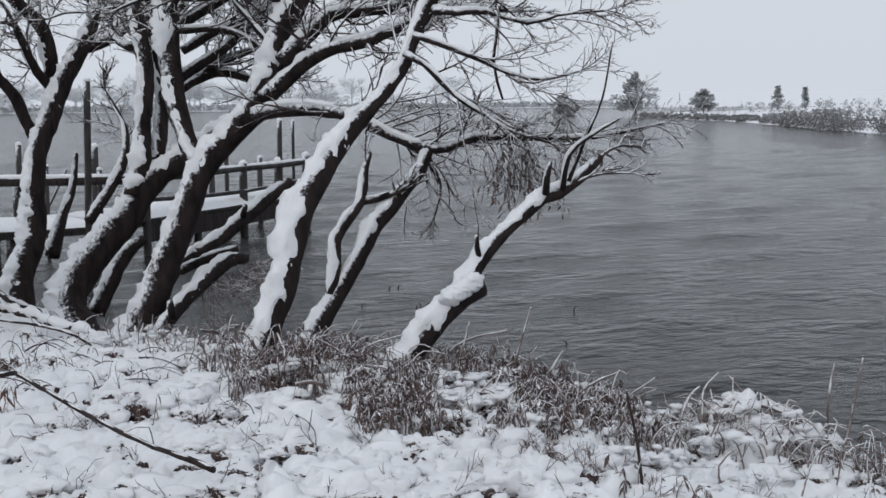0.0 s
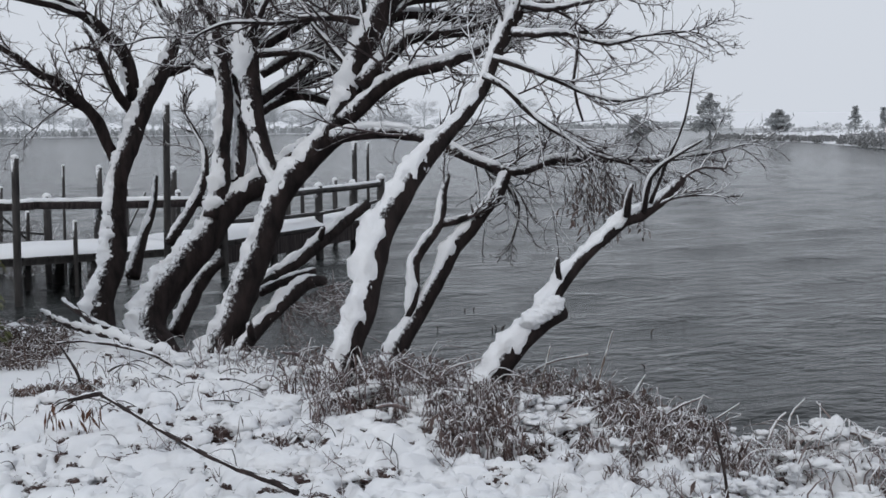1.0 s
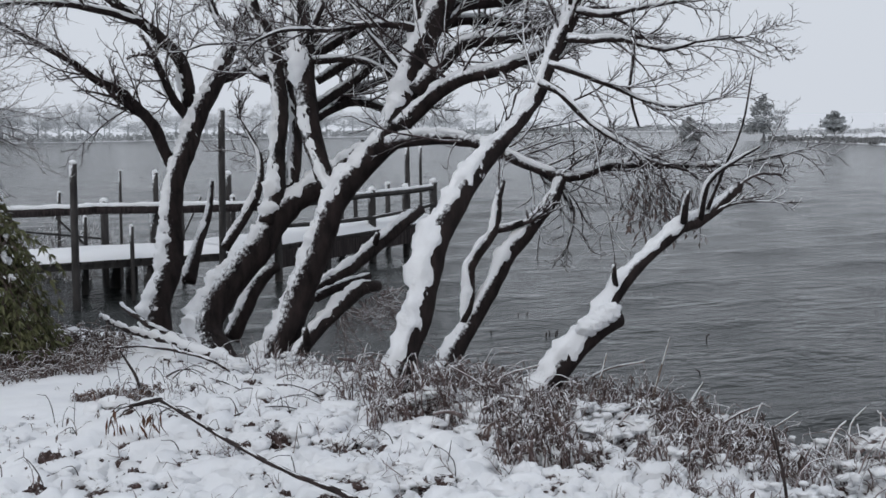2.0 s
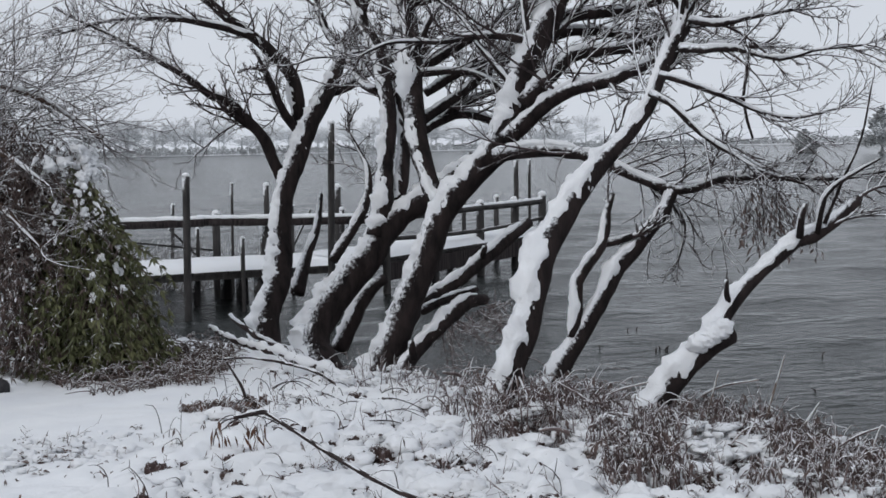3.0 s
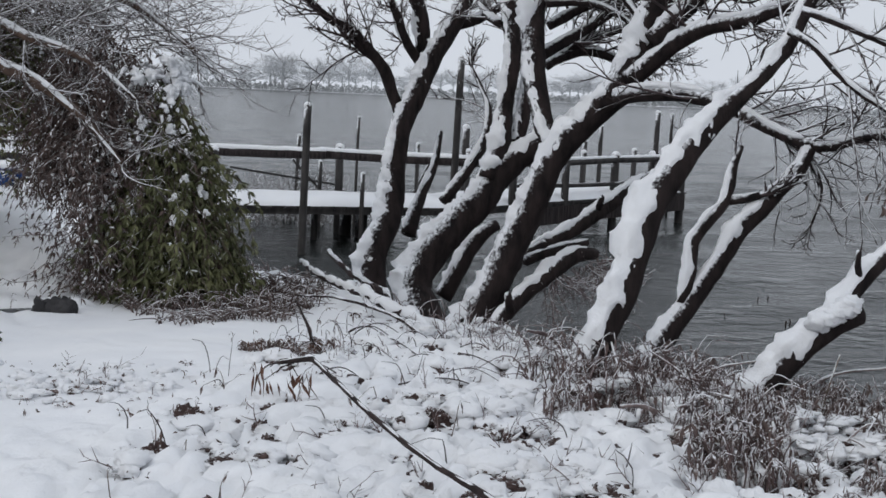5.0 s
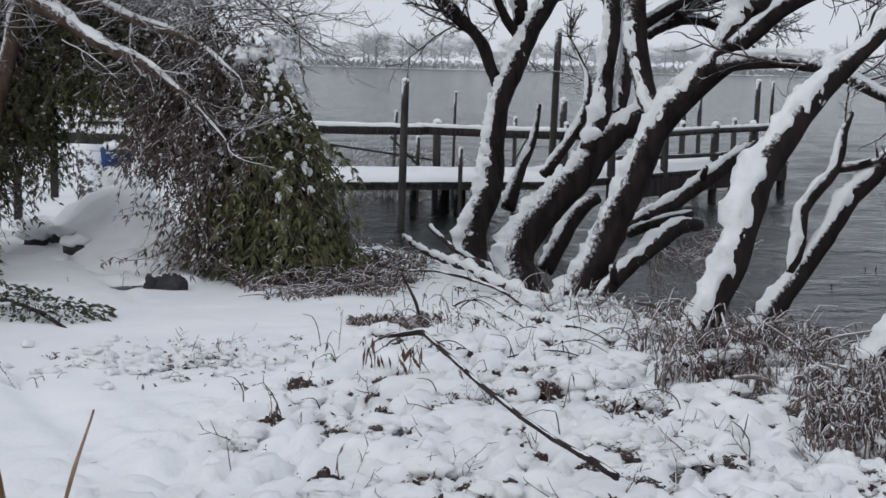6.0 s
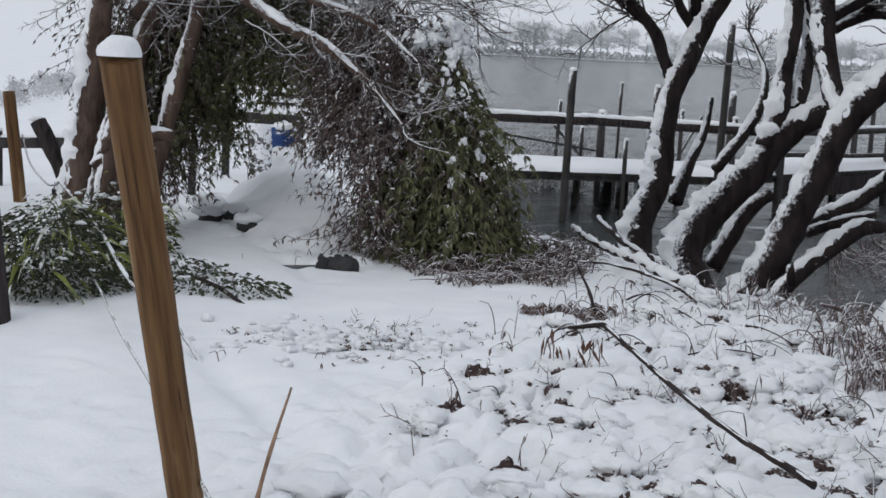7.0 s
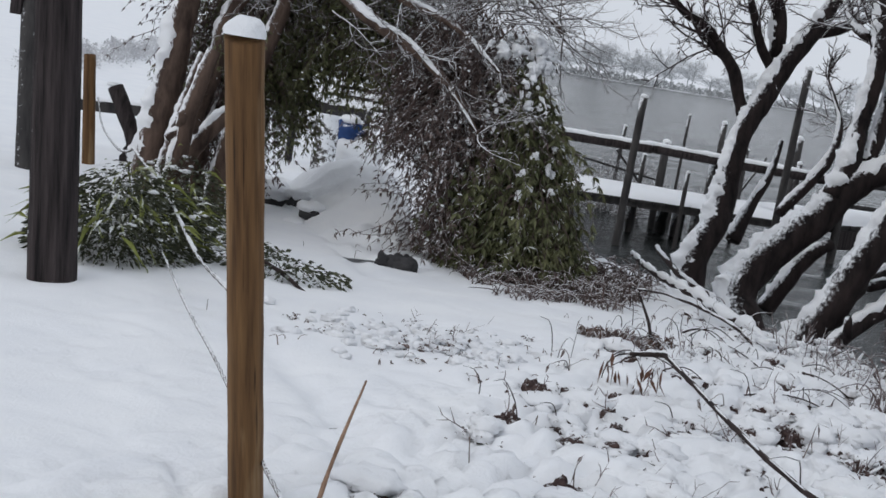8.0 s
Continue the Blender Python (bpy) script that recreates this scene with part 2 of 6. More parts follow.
class Mesh:
    """Gathers pieces into one mesh."""

    def __init__(self):
        self.v, self.f = [], []

    def data(self):
        return self.v, self.f

    def tube(self, pts, sides=6, rough=0.0, cap=True, seed=0.0, crumb=0.0):
        p = np.asarray(pts, float)
        c, r = p[:, :3], p[:, 3]
        tang = np.gradient(c, axis=0)
        tang /= np.maximum(np.linalg.norm(tang, axis=1)[:, None], 1e-9)
        up = np.array([0.0, 1.0, 0.0]) if abs(tang[0][1]) < 0.9 else np.array([1.0, 0.0, 0.0])
        base = len(self.v)
        if not rough and len(c) > 1:
            axis_up = np.zeros(3)
            axis_up[int(np.argmin(np.abs(tang).max(axis=0)))] = 1.0
            u = np.cross(tang, axis_up)
            u /= np.maximum(np.linalg.norm(u, axis=1)[:, None], 1e-6)
            w = np.cross(u, tang)
            a = 2 * math.pi * np.arange(sides) / sides
            ring = u[:, None, :] * np.cos(a)[None, :, None] + w[:, None, :] * np.sin(a)[None, :, None]
            self.v.extend((c[:, None, :] + ring * r[:, None, None]).reshape(-1, 3).tolist())
        for i in range(len(c) if rough or len(c) < 2 else 0):
            u = np.cross(tang[i], up)
            u /= max(np.linalg.norm(u), 1e-9)
            w = np.cross(u, tang[i])
            up = w
            for k in range(sides):
                a = 2 * math.pi * k / sides
                d = u * math.cos(a) + w * math.sin(a)
                rr = r[i]
                if rough:
                    q = c[i] * 9 + d * 1.3 + seed
                    rr *= 1 + rough * noise.noise(Vector(q)) + rough * 0.6 * noise.noise(Vector(q * 3.1))
                    if crumb:
                        rr *= 1 + crumb * noise.noise(Vector(c[i] * 20 + d * 2.6 + seed))
                self.v.append(c[i] + d * rr)
        for i in range(len(c) - 1):
            for k in range(sides):
                a, b = base + i * sides + k, base + i * sides + (k + 1) % sides
                self.f.append((a, b, b + sides, a + sides))
        if cap:
            self.f.append(tuple(base + k for k in range(sides))[::-1])
            self.f.append(tuple(base + (len(c) - 1) * sides + k for k in range(sides)))

    def box(self, a, b, width, height, roll=0.0):
        """A squared beam from a to b."""
        a, b = Vector(a), Vector(b)
        t = (b - a).normalized()
        side = t.cross(Vector((0, 0, 1)))
        side = side.normalized() if side.length > 0.05 else Vector((1, 0, 0))
        up = side.cross(t)
        side, up = side * math.cos(roll) + up * math.sin(roll), up * math.cos(roll) - side * math.sin(roll)
        base = len(self.v)
        for e in (a, b):
            for s, u in ((-1, -1), (1, -1), (1, 1), (-1, 1)):
                self.v.append(e + side * s * width / 2 + up * u * height / 2)
        for q in ((0, 3, 2, 1), (4, 5, 6, 7), (0, 1, 5, 4), (1, 2, 6, 5), (2, 3, 7, 6), (3, 0, 4, 7)):
            self.f.append(tuple(base + k for k in q))

    def blob(self, centre, size, seed=0.0, rough=0.25, rings=5, sides=8):
        base = len(self.v)
        c = np.array(centre, float)
        s = np.array(size, float)
        for i in range(1, rings):
            th = math.pi * i / rings
            for k in range(sides):
                a = 2 * math.pi * k / sides
                d = np.array([math.sin(th) * math.cos(a), math.sin(th) * math.sin(a), math.cos(th)])
                q = Vector(d * 1.7 + c * 5 + seed)
                self.v.append(c + d * s * (1 + rough * noise.noise(q) + rough * 0.7 * noise.noise(q * 2.3)))
        top, bot = len(self.v), len(self.v) + 1
        self.v += [c + (0, 0, s[2]), c - (0, 0, s[2])]
        for i in range(rings - 2):
            for k in range(sides):
                a, b = base + i * sides + k, base + i * sides + (k + 1) % sides
                self.f.append((a, a + sides, b + sides, b))
        last = base + (rings - 2) * sides
        for k in range(sides):
            self.f.append((top, base + k, base + (k + 1) % sides))
            self.f.append((bot, last + (k + 1) % sides, last + k))

    def blade(self, root, along, length, width, droop=0.3, side=None):
        """A narrow, folded, drooping leaf."""
        ax, ay, az = (float(q) for q in along)
        n = math.sqrt(ax * ax + ay * ay + az * az)
        ax, ay, az = ax / n, ay / n, az / n
        ox, oy, oz = side if side is not None else (rnd.uniform(-1, 1), rnd.uniform(-1, 1), rnd.uniform(-1, 1))
        sx, sy, sz = ay * oz - az * oy, az * ox - ax * oz, ax * oy - ay * ox
        n = max(math.sqrt(sx * sx + sy * sy + sz * sz), 1e-6)
        sx, sy, sz = sx / n, sy / n, sz / n
        fx, fy, fz = ((sy * az - sz * ay) * width * 0.25, (sz * ax - sx * az) * width * 0.25, (sx * ay - sy * ax) * width * 0.25)
        rx, ry, rz = float(root[0]), float(root[1]), float(root[2])
        q = length * 0.45
        mx, my, mz = rx + ax * q, ry + ay * q, rz + az * q - droop * length * 0.12
        hw = width / 2
        b = len(self.v)
        self.v += [(rx, ry, rz), (mx - sx * hw + fx, my - sy * hw + fy, mz - sz * hw + fz), (mx, my, mz),
                   (mx + sx * hw + fx, my + sy * hw + fy, mz + sz * hw + fz), (rx + ax * length, ry + ay * length, rz + az * length - droop * length * 0.5)]
        self.f += [(b, b + 1, b + 2), (b, b + 2, b + 3), (b + 1, b + 4, b + 2), (b + 2, b + 4, b + 3)]


# ---- the lie of the land ----
SHORE_X = np.array([-700, -110, -60, -22, -11, -6, -4, -2.6, -1.6, -1.0, 0.0, 0.6, 1.2, 2.0, 2.9, 4.0, 6.0, 12.0, 40.0, 300.0])
SHORE_Y = np.array([290, 260, 160, 55, 27, 16.6, 13.3, 12.5, 11.3, 10.3, 9.0, 8.4, 7.6, 6.9, 6.3, 5.2, 3.6, -2.0, -30.0, -300.0])
RIGHT_Y = np.array([30, 60, 75, 97, 120, 150, 165])
RIGHT_X = np.array([90, 38, 36, 39, 42.5, 41, 46])
FAR_X = np.array([-900, -120, -60, 0, 60, 110, 400, 900])
FAR_Y = np.array([240, 240, 246, 285, 315, 300, 290, 290])


def smooth(t):
    t = np.clip(t, 0, 1)
    return t * t * (3 - 2 * t)


def land(x, y):
    """Height of the ground, snow included, without the small lumps."""
    d1 = (np.interp(x, SHORE_X, SHORE_Y) - y) * np.where(x > 4, 0.5, 0.6)
    d2 = np.minimum(np.minimum(x - np.interp(y, RIGHT_Y, RIGHT_X), 168 - y), y - 32)
    d3 = y - np.interp(x, FAR_X, FAR_Y)
    plateau = 0.74 + 0.14 * np.exp(-((x + 0.2) ** 2 + (y - 6) ** 2) / 5.1) - 0.032 * np.clip(y - 7, 0, 6)
    plateau = plateau + 0.012 * np.clip(-x - 18, 0, 400) - 0.20 * smooth((x - 0.9) / 1.7)
    plateau = plateau + 0.13 * np.exp(-((x - 2.25) ** 2 / 0.09 + (y - 5.72) ** 2 / 0.07))
    plateau = plateau - (0.15 + 0.05 * np.exp(-((x + 0.6) / 0.6) ** 2)) * smooth((1.2 - d1) / 0.9) * smooth((1.15 - x) / 0.5)
    near = plateau * smooth(d1 / 0.62) - 0.5 * smooth(-d1 / 2.5)
    right = 0.12 * smooth(d2 / 1.0) + 0.4 * smooth(d2 / 8) + 2.2 * smooth((d2 - 6) / 40) - 0.9 * smooth(-d2 / 4)
    far = 0.15 * smooth(d3 / 2.0) + 0.7 * smooth(d3 / 14.0) + 5.0 * smooth(d3 / 500) - 0.9 * smooth(-d3 / 4)
    return np.maximum(np.maximum(near, right), far)


def weedy(x, y):
    """How far the bank is overgrown: rough by the water, smooth on the open lawn."""
    d1 = (np.interp(x, SHORE_X, SHORE_Y) - y) * 0.6
    open_bank = smooth((x + 2.3 - 0.25 * (y - 6)) / 1.6)
    return np.maximum(open_bank, smooth((1.9 - d1) / 1.0) * smooth((x + 3.4) / 0.8)) * smooth(d1 / 0.3) * smooth((y - 2) / 1.5)


def thin(x, y):
    """Where stems hold the snow off the soil: along the water and round the leaning trunks."""
    d1 = (np.interp(x, SHORE_X, SHORE_Y) - y) * 0.6
    strip = smooth((0.95 - d1) / 0.5) * smooth((x + 1.0) / 0.6)
    patch = smooth((x - 0.40) / 0.25) * smooth((1.75 - x) / 0.3) * smooth((y - 5.25 - 0.2 * np.sin(x * 7)) / 0.3)
    roots = smooth((x + 0.15) / 0.2) * smooth((0.45 - x) / 0.2) * smooth((y - 5.8) / 0.3) * smooth((7.1 - y) / 0.3)
    return np.maximum(0.7 * strip, np.maximum(patch, roots))


def ground_z(x, y):
    return float(land(np.array([x]), np.array([y]))[0])


def axis(lo, hi, step, far_lo, far_hi, growth):
    mid = list(np.arange(lo, hi, step))
    up, s, v = [], step, hi
    while v < far_hi:
        up.append(v)
        s *= growth
        v += s
    down, s, v = [], step, lo
    while v > far_lo:
        s *= growth
        v -= s
        down.append(v)
    return np.array(down[::-1] + mid + up + [far_hi])


PITS = []
prnd = random.Random(21)
while len(PITS) < 250:
    a, b = prnd.uniform(-2.2, 3.0), prnd.uniform(3.9, 9.0)
    if a > -1.45 - 0.22 * (b - 5) and ground_z(a, b) > 0.25 and float(weedy(np.array([a]), np.array([b]))[0]) > 0.35 and noise.noise(Vector((a * 1.3, b * 1.3, 6.0))) > -0.2 + 0.12 * (b < 5):
        PITS.append((a, b, prnd.uniform(0.025, 0.075), prnd.uniform(0.05, 0.12)))
for k in range(150):
    a, b = prnd.uniform(-0.2, 2.6), prnd.uniform(4.3, 6.8)
    if ground_z(a, b) > 0.4:
        PITS.append((a, b, prnd.uniform(0.02, 0.06), prnd.uniform(0.05, 0.12)))
while len(PITS) < 470:
    a, b = prnd.uniform(-1.5, 0.7), prnd.uniform(4.1, 6.6)
    if a > -1.5 + 0.3 * (b - 5.5) and noise.noise(Vector((a * 1.9, b * 1.9, 16.0))) > -0.12:
        PITS.append((a, b, prnd.uniform(0.045, 0.085), prnd.uniform(0.06, 0.12)))
for k in range(26):
    a = prnd.gauss(-2.2, 0.3)
    PITS.append((a, prnd.gauss(6.15, 0.2), prnd.uniform(0.012, 0.03), prnd.uniform(0.02, 0.05)))


def lumps(x, y, h):
    """Snow lying over tufts, litter and footmarks."""
    out = np.zeros_like(x)
    reach = (np.abs(x + 1) < 9) & (y > 1.5) & (y < 17) & (h > 0.02)
    w = weedy(x, y)
    hold = thin(x, y)
    for i in np.flatnonzero(reach):
        px, py = x[i], y[i]
        a = noise.noise(Vector((px * 1.1, py * 1.1, 3.0)))
        b = noise.noise(Vector((px * 3.3, py * 3.3, 8.0)))
        c = abs(noise.noise(Vector((px * 5.2, py * 5.2, 1.0))))
        g = abs(noise.noise(Vector((px * 10, py * 10, 4.0))))
        e = noise.noise(Vector((px * 15, py * 15, 5.0)))
        k = w[i]
        out[i] = 0.018 * a + (0.014 + 0.026 * k) * b + 0.012 * (1 - k) * min(c / 0.25, 1.0) * max(0.0, a + 0.35) + k * (0.085 * (1 - (1 - min(c / 0.30, 1.0)) ** 2) - 0.085 + 0.05 * (1 - (1 - min(g / 0.3, 1.0)) ** 2)) + (0.002 + 0.003 * k) * e
        if hold[i] > 0.02:
            hole = noise.noise(Vector((px * 3.6, py * 3.6, 12.0))) + 0.6 * noise.noise(Vector((px * 9.5, py * 9.5, 13.0)))
            out[i] -= 0.30 * hold[i] * min(0.45, max(0.0, hole + 0.42 * hold[i]))
        t = abs(noise.noise(Vector((px * 1.7 + 9, py * 1.7, 2.0))))
        if t < 0.12 and k < 0.5:
            out[i] -= 0.02 * (1 - t / 0.12) * max(0.0, b + 0.3)
    for a, b, r, dp in PITS:
        near = np.flatnonzero((np.abs(x - a) < 3 * r) & (np.abs(y - b) < 3 * r))
        q = np.hypot(x[near] - a, (y[near] - b) * 0.8) / r
        hole = np.exp(-(q * 1.25) ** 4)
        out[near] = out[near] * (1 - hole) - 0.03 * hole
    marks = random.Random(5)
    for k in range(34):
        a, b, r = -2.94 + marks.gauss(0, 0.3), 4.74 + marks.gauss(0, 0.22), marks.uniform(0.018, 0.035)
        near = np.flatnonzero((np.abs(x - a) < 4 * r) & (np.abs(y - b) < 4 * r))
        out[near] -= 0.022 * np.exp(-((x[near] - a) ** 2 + (y[near] - b) ** 2) / r ** 2)
    for (x0, y0), (x1, y1), wd, dp in (((-2.85, 5.78), (-1.85, 4.72), 0.07, 0.035), ((-4.75, 9.85), (-3.15, 7.66), 0.06, 0.03)):
        ux, uy = x1 - x0, y1 - y0
        t = np.clip(((x - x0) * ux + (y - y0) * uy) / (ux * ux + uy * uy), 0, 1)
        d = np.hypot(x - x0 - t * ux, y - y0 - t * uy)
        out -= dp * np.exp(-(d / wd) ** 2)
    return out


def sheet(xs, ys, zs):
    gx, gy = np.meshgrid(xs, ys)
    v = np.stack([gx.ravel(), gy.ravel(), zs.ravel()], 1)
    n = len(xs)
    i = (np.arange(len(ys) - 1)[:, None] * n + np.arange(n - 1)[None]).ravel()
    f = np.stack([i, i + 1, i + 1 + n, i + n], 1)
    return v.tolist(), f.tolist()


xs = axis(-5.0, 3.6, 0.034, -900, 900, 1.07)
ys = axis(3.3, 10.0, 0.034, -300, 1500, 1.06)
gx, gy = np.meshgrid(xs, ys)
h = land(gx.ravel(), gy.ravel())
h = h + lumps(gx.ravel(), gy.ravel(), h)
ground = part("ground", sheet(xs, ys, h), SNOW)
tagged(ground, "snow-covered lakeside bank with lumpy tufts and open lawn", "ground", kind="structure")

# leaf mould under the snow, bare where the snow lies thin between the lumps
SOIL = plain("leaf_mould", (0.034, 0.022, 0.021), (0.105, 0.070, 0.064), 0.9, 30.0, (1, 1, 1), 1.0, 0.02, (1.5, 1.7), (-0.2, -0.2, 1))
sx, sy = np.arange(-3.0, 4.4, 0.05), np.arange(3.0, 13.6, 0.05)
gx, gy = np.meshgrid(sx, sy)
sh = land(gx.ravel(), gy.ravel())
rough = np.array([noise.noise(Vector((a * 5, b * 5, 7.0))) * 0.018 + noise.noise(Vector((a * 17, b * 17, 2.0))) * 0.012 for a, b in zip(gx.ravel(), gy.ravel())])
soil = part("leaf_mould", sheet(sx, sy, sh - 0.026 + rough + np.array([0.02 * noise.noise(Vector((a * 1.4, b * 1.4, 11.0))) for a, b in zip(gx.ravel(), gy.ravel())]) - 0.03 * (1 - weedy(gx.ravel(), gy.ravel()))), SOIL)
tagged(soil, "dark leaf mould showing between the lumps of snow", "ground", kind="structure")

# the lake, with low wind waves
wx = axis(-8, 12, 0.16, -700, 700, 1.035)
wy = axis(6.5, 32, 0.13, -200, 700, 1.03)
gx, gy = np.meshgrid(wx, wy)
wave = np.zeros(gx.size)
wrnd = random.Random(3)
fx, fy = gx.ravel(), gy.ravel()
fade = np.clip(1.3 - np.hypot(fx, fy) / 90, 0, 1)
for k in range(26):
    lam = wrnd.uniform(0.5, 2.4)
    ang = radians(116 + wrnd.gauss(0, 20))
    amp = 0.0024 * lam ** 0.8
    wave += amp * np.sin(2 * math.pi / lam * (fx * math.cos(ang) + fy * math.sin(ang)) + wrnd.uniform(0, 6.28))
wave = wave + 0.35 * np.abs(wave)
lake = part("water", sheet(wx, wy, wave * fade), WATER)
tagged(lake, "grey choppy lake water under an overcast sky", "lake", kind="structure")

# ---- trees on the bank ----
WIND = np.array([-0.66, -0.38, 0.65])
TWIGS = {}


def limb(tree, name, *points, snow=1.0, bark=None):
    """One stem or branch: rough bark, and snow caked along its windward side."""
    pts = curve(points, 0.07)
    seed = rnd.uniform(0, 50)
    size = max(p[3] for p in points)
    for i in range(1, len(pts)):
        w = min(1.0, i / 4) * (0.35 * pts[i][3] + 0.003)
        pts[i][:3] += np.array(noise.noise_vector(Vector(pts[i][:3] * 2.1 + seed))) * w
    m = Mesh()
    if name == "trunk":
        root = pts[0].copy()
        root[:3] -= (pts[1][:3] - pts[0][:3]) / np.linalg.norm(pts[1][:3] - pts[0][:3]) * 0.3
        root[3] *= 1.15
        pts = np.vstack([root, pts])
    m.tube(pts, 12 if size > 0.04 else 8, 0.16, seed=seed)
    ob = part(name, m.data(), bark or BARK, tree)
    fine = curve([tuple(p) for p in pts[::2]] if len(pts) > 5 else points, 0.024 if size > 0.03 else 0.035)
    tang = np.gradient(fine[:, :3], axis=0)
    tang /= np.maximum(np.linalg.norm(tang, axis=1)[:, None], 1e-9)
    if size < 0.016:
        return ob
    run = []
    slim = float(smooth((0.05 - size) / 0.03))
    snow = snow * (1 - 0.22 * slim)
    for i, p in enumerate(fine):
        level = max(slim, float(smooth((0.62 - abs(tang[i][2])) / 0.3)))
        wind = WIND * (1 - level) + np.array([-0.34, -0.42, 0.82]) * level
        n = wind - tang[i] * np.dot(wind, tang[i])
        lie = np.linalg.norm(n)
        n /= max(lie, 1e-6)
        n = n + np.cross(tang[i], n) * 0.55 * noise.noise(Vector(p[:3] * 3.0 + seed + 7))
        n /= np.linalg.norm(n)
        r = p[3]
        fat = 0.92 + 0.50 * noise.noise(Vector(p[:3] * 4.2 + seed)) + 0.34 * noise.noise(Vector(p[:3] * 12 + seed)) + 0.16 * noise.noise(Vector(p[:3] * 31 + seed))
        fat *= min(1.0, 0.45 + 0.75 * lie) * snow
        end = min(1.0, (i + 0.4) / 5, (len(fine) - i - 0.6) / 4)
        if fat > 0.44:
            wide = 0.10 * float(smooth((r - 0.05) / 0.04))
            run.append((*(p[:3] + n * (r * (0.56 - 0.4 * wide + 0.38 * level) + 0.002)), max(0.002, (r * (0.62 + wide - 0.10 * level) + 0.004 - 0.002 * slim) * fat * (0.35 + 0.65 * end))))
        if (fat <= 0.44 or i == len(fine) - 1) and run:
            if len(run) > 3:
                run[0] = (*run[0][:3], run[0][3] * 0.5)
                run[-1] = (*run[-1][:3], run[-1][3] * 0.5)
                cap = Mesh()
                cap.tube(run, 16 if size > 0.03 else 10, 0.6, seed=seed, crumb=0.16 if size > 0.03 else 0.0)
                part("snow_cover", cap.data(), SNOW_CAP, ob, "caked white snow")
            run = []
    if name in ("limb", "trunk", "stem"):
        TWIGS.setdefault(tree.name, []).append((name, pts))
    return ob


def twig(m, start, way, length, radius, level):
    """A twig in one easy curve, with side twigs to left and right."""
    n = (8, 5, 3)[level]
    p, d = np.array(start, float), np.array(way, float)
    d /= np.linalg.norm(d)
    pts = [(*p, radius)]
    curl = np.array([rnd.gauss(0.03, 0.09), rnd.gauss(0, 0.07), rnd.gauss(0.035, 0.085)])
    plane = np.cross(d, (rnd.gauss(0, 1), rnd.gauss(0, 1), rnd.gauss(0, 1)))
    plane /= max(np.linalg.norm(plane), 1e-6)
    for k in range(n):
        d = d + curl + np.array([rnd.gauss(0, 0.07), rnd.gauss(0, 0.07), rnd.gauss(0, 0.07)])
        d /= np.linalg.norm(d)
        p = p + d * length / n
        pts.append((*p, radius * (1 - 0.7 * (k + 1) / n)))
        if level < 2 and rnd.random() < (0.95, 0.75)[level]:
            plane = -plane
            side = d * 0.8 + plane * rnd.uniform(0.5, 0.9) + np.array([rnd.gauss(0, 0.2), rnd.gauss(0, 0.2), rnd.gauss(0.05, 0.2)])
            twig(m, p, side, length * rnd.uniform(0.25, 0.5) * (1.1 - 0.5 * k / n), max(radius * 0.6, 0.0024), level + 1)
    m.tube(pts, 5 if level < 1 else 3, cap=False)


def bough(tree, start, way, length, r):
    """A crooked secondary branch of chance shape."""
    p, d = np.array(start, float), np.array(way, float)
    pts = [(*p, r)]
    for k in range(7):
        d = d / np.linalg.norm(d) + np.array([rnd.gauss(0, 0.16), rnd.gauss(0, 0.16), rnd.gauss(0.02, 0.16)])
        p = p + d / np.linalg.norm(d) * length / 7
        pts.append((*p, r * (1 - 0.72 * (k + 1) / 7)))
    limb(tree, "limb", *pts, snow=0.95)


def boughs(tree, count, low, lean):
    stems = [(k, p) for k, p in TWIGS[tree.name] if k in ("trunk", "stem") and p[-1][2] > low + 0.3]
    for i in range(count):
        kind, pts = stems[i % len(stems)]
        up = [q for q in range(1, len(pts)) if pts[q][2] > low]
        q = pts[rnd.choice(up)]
        bough(tree, q[:3], (rnd.gauss(lean, 0.55), rnd.gauss(-0.1, 0.5), rnd.uniform(0.15, 0.8)), rnd.uniform(0.8, 1.5), min(0.032, q[3] * 0.5))


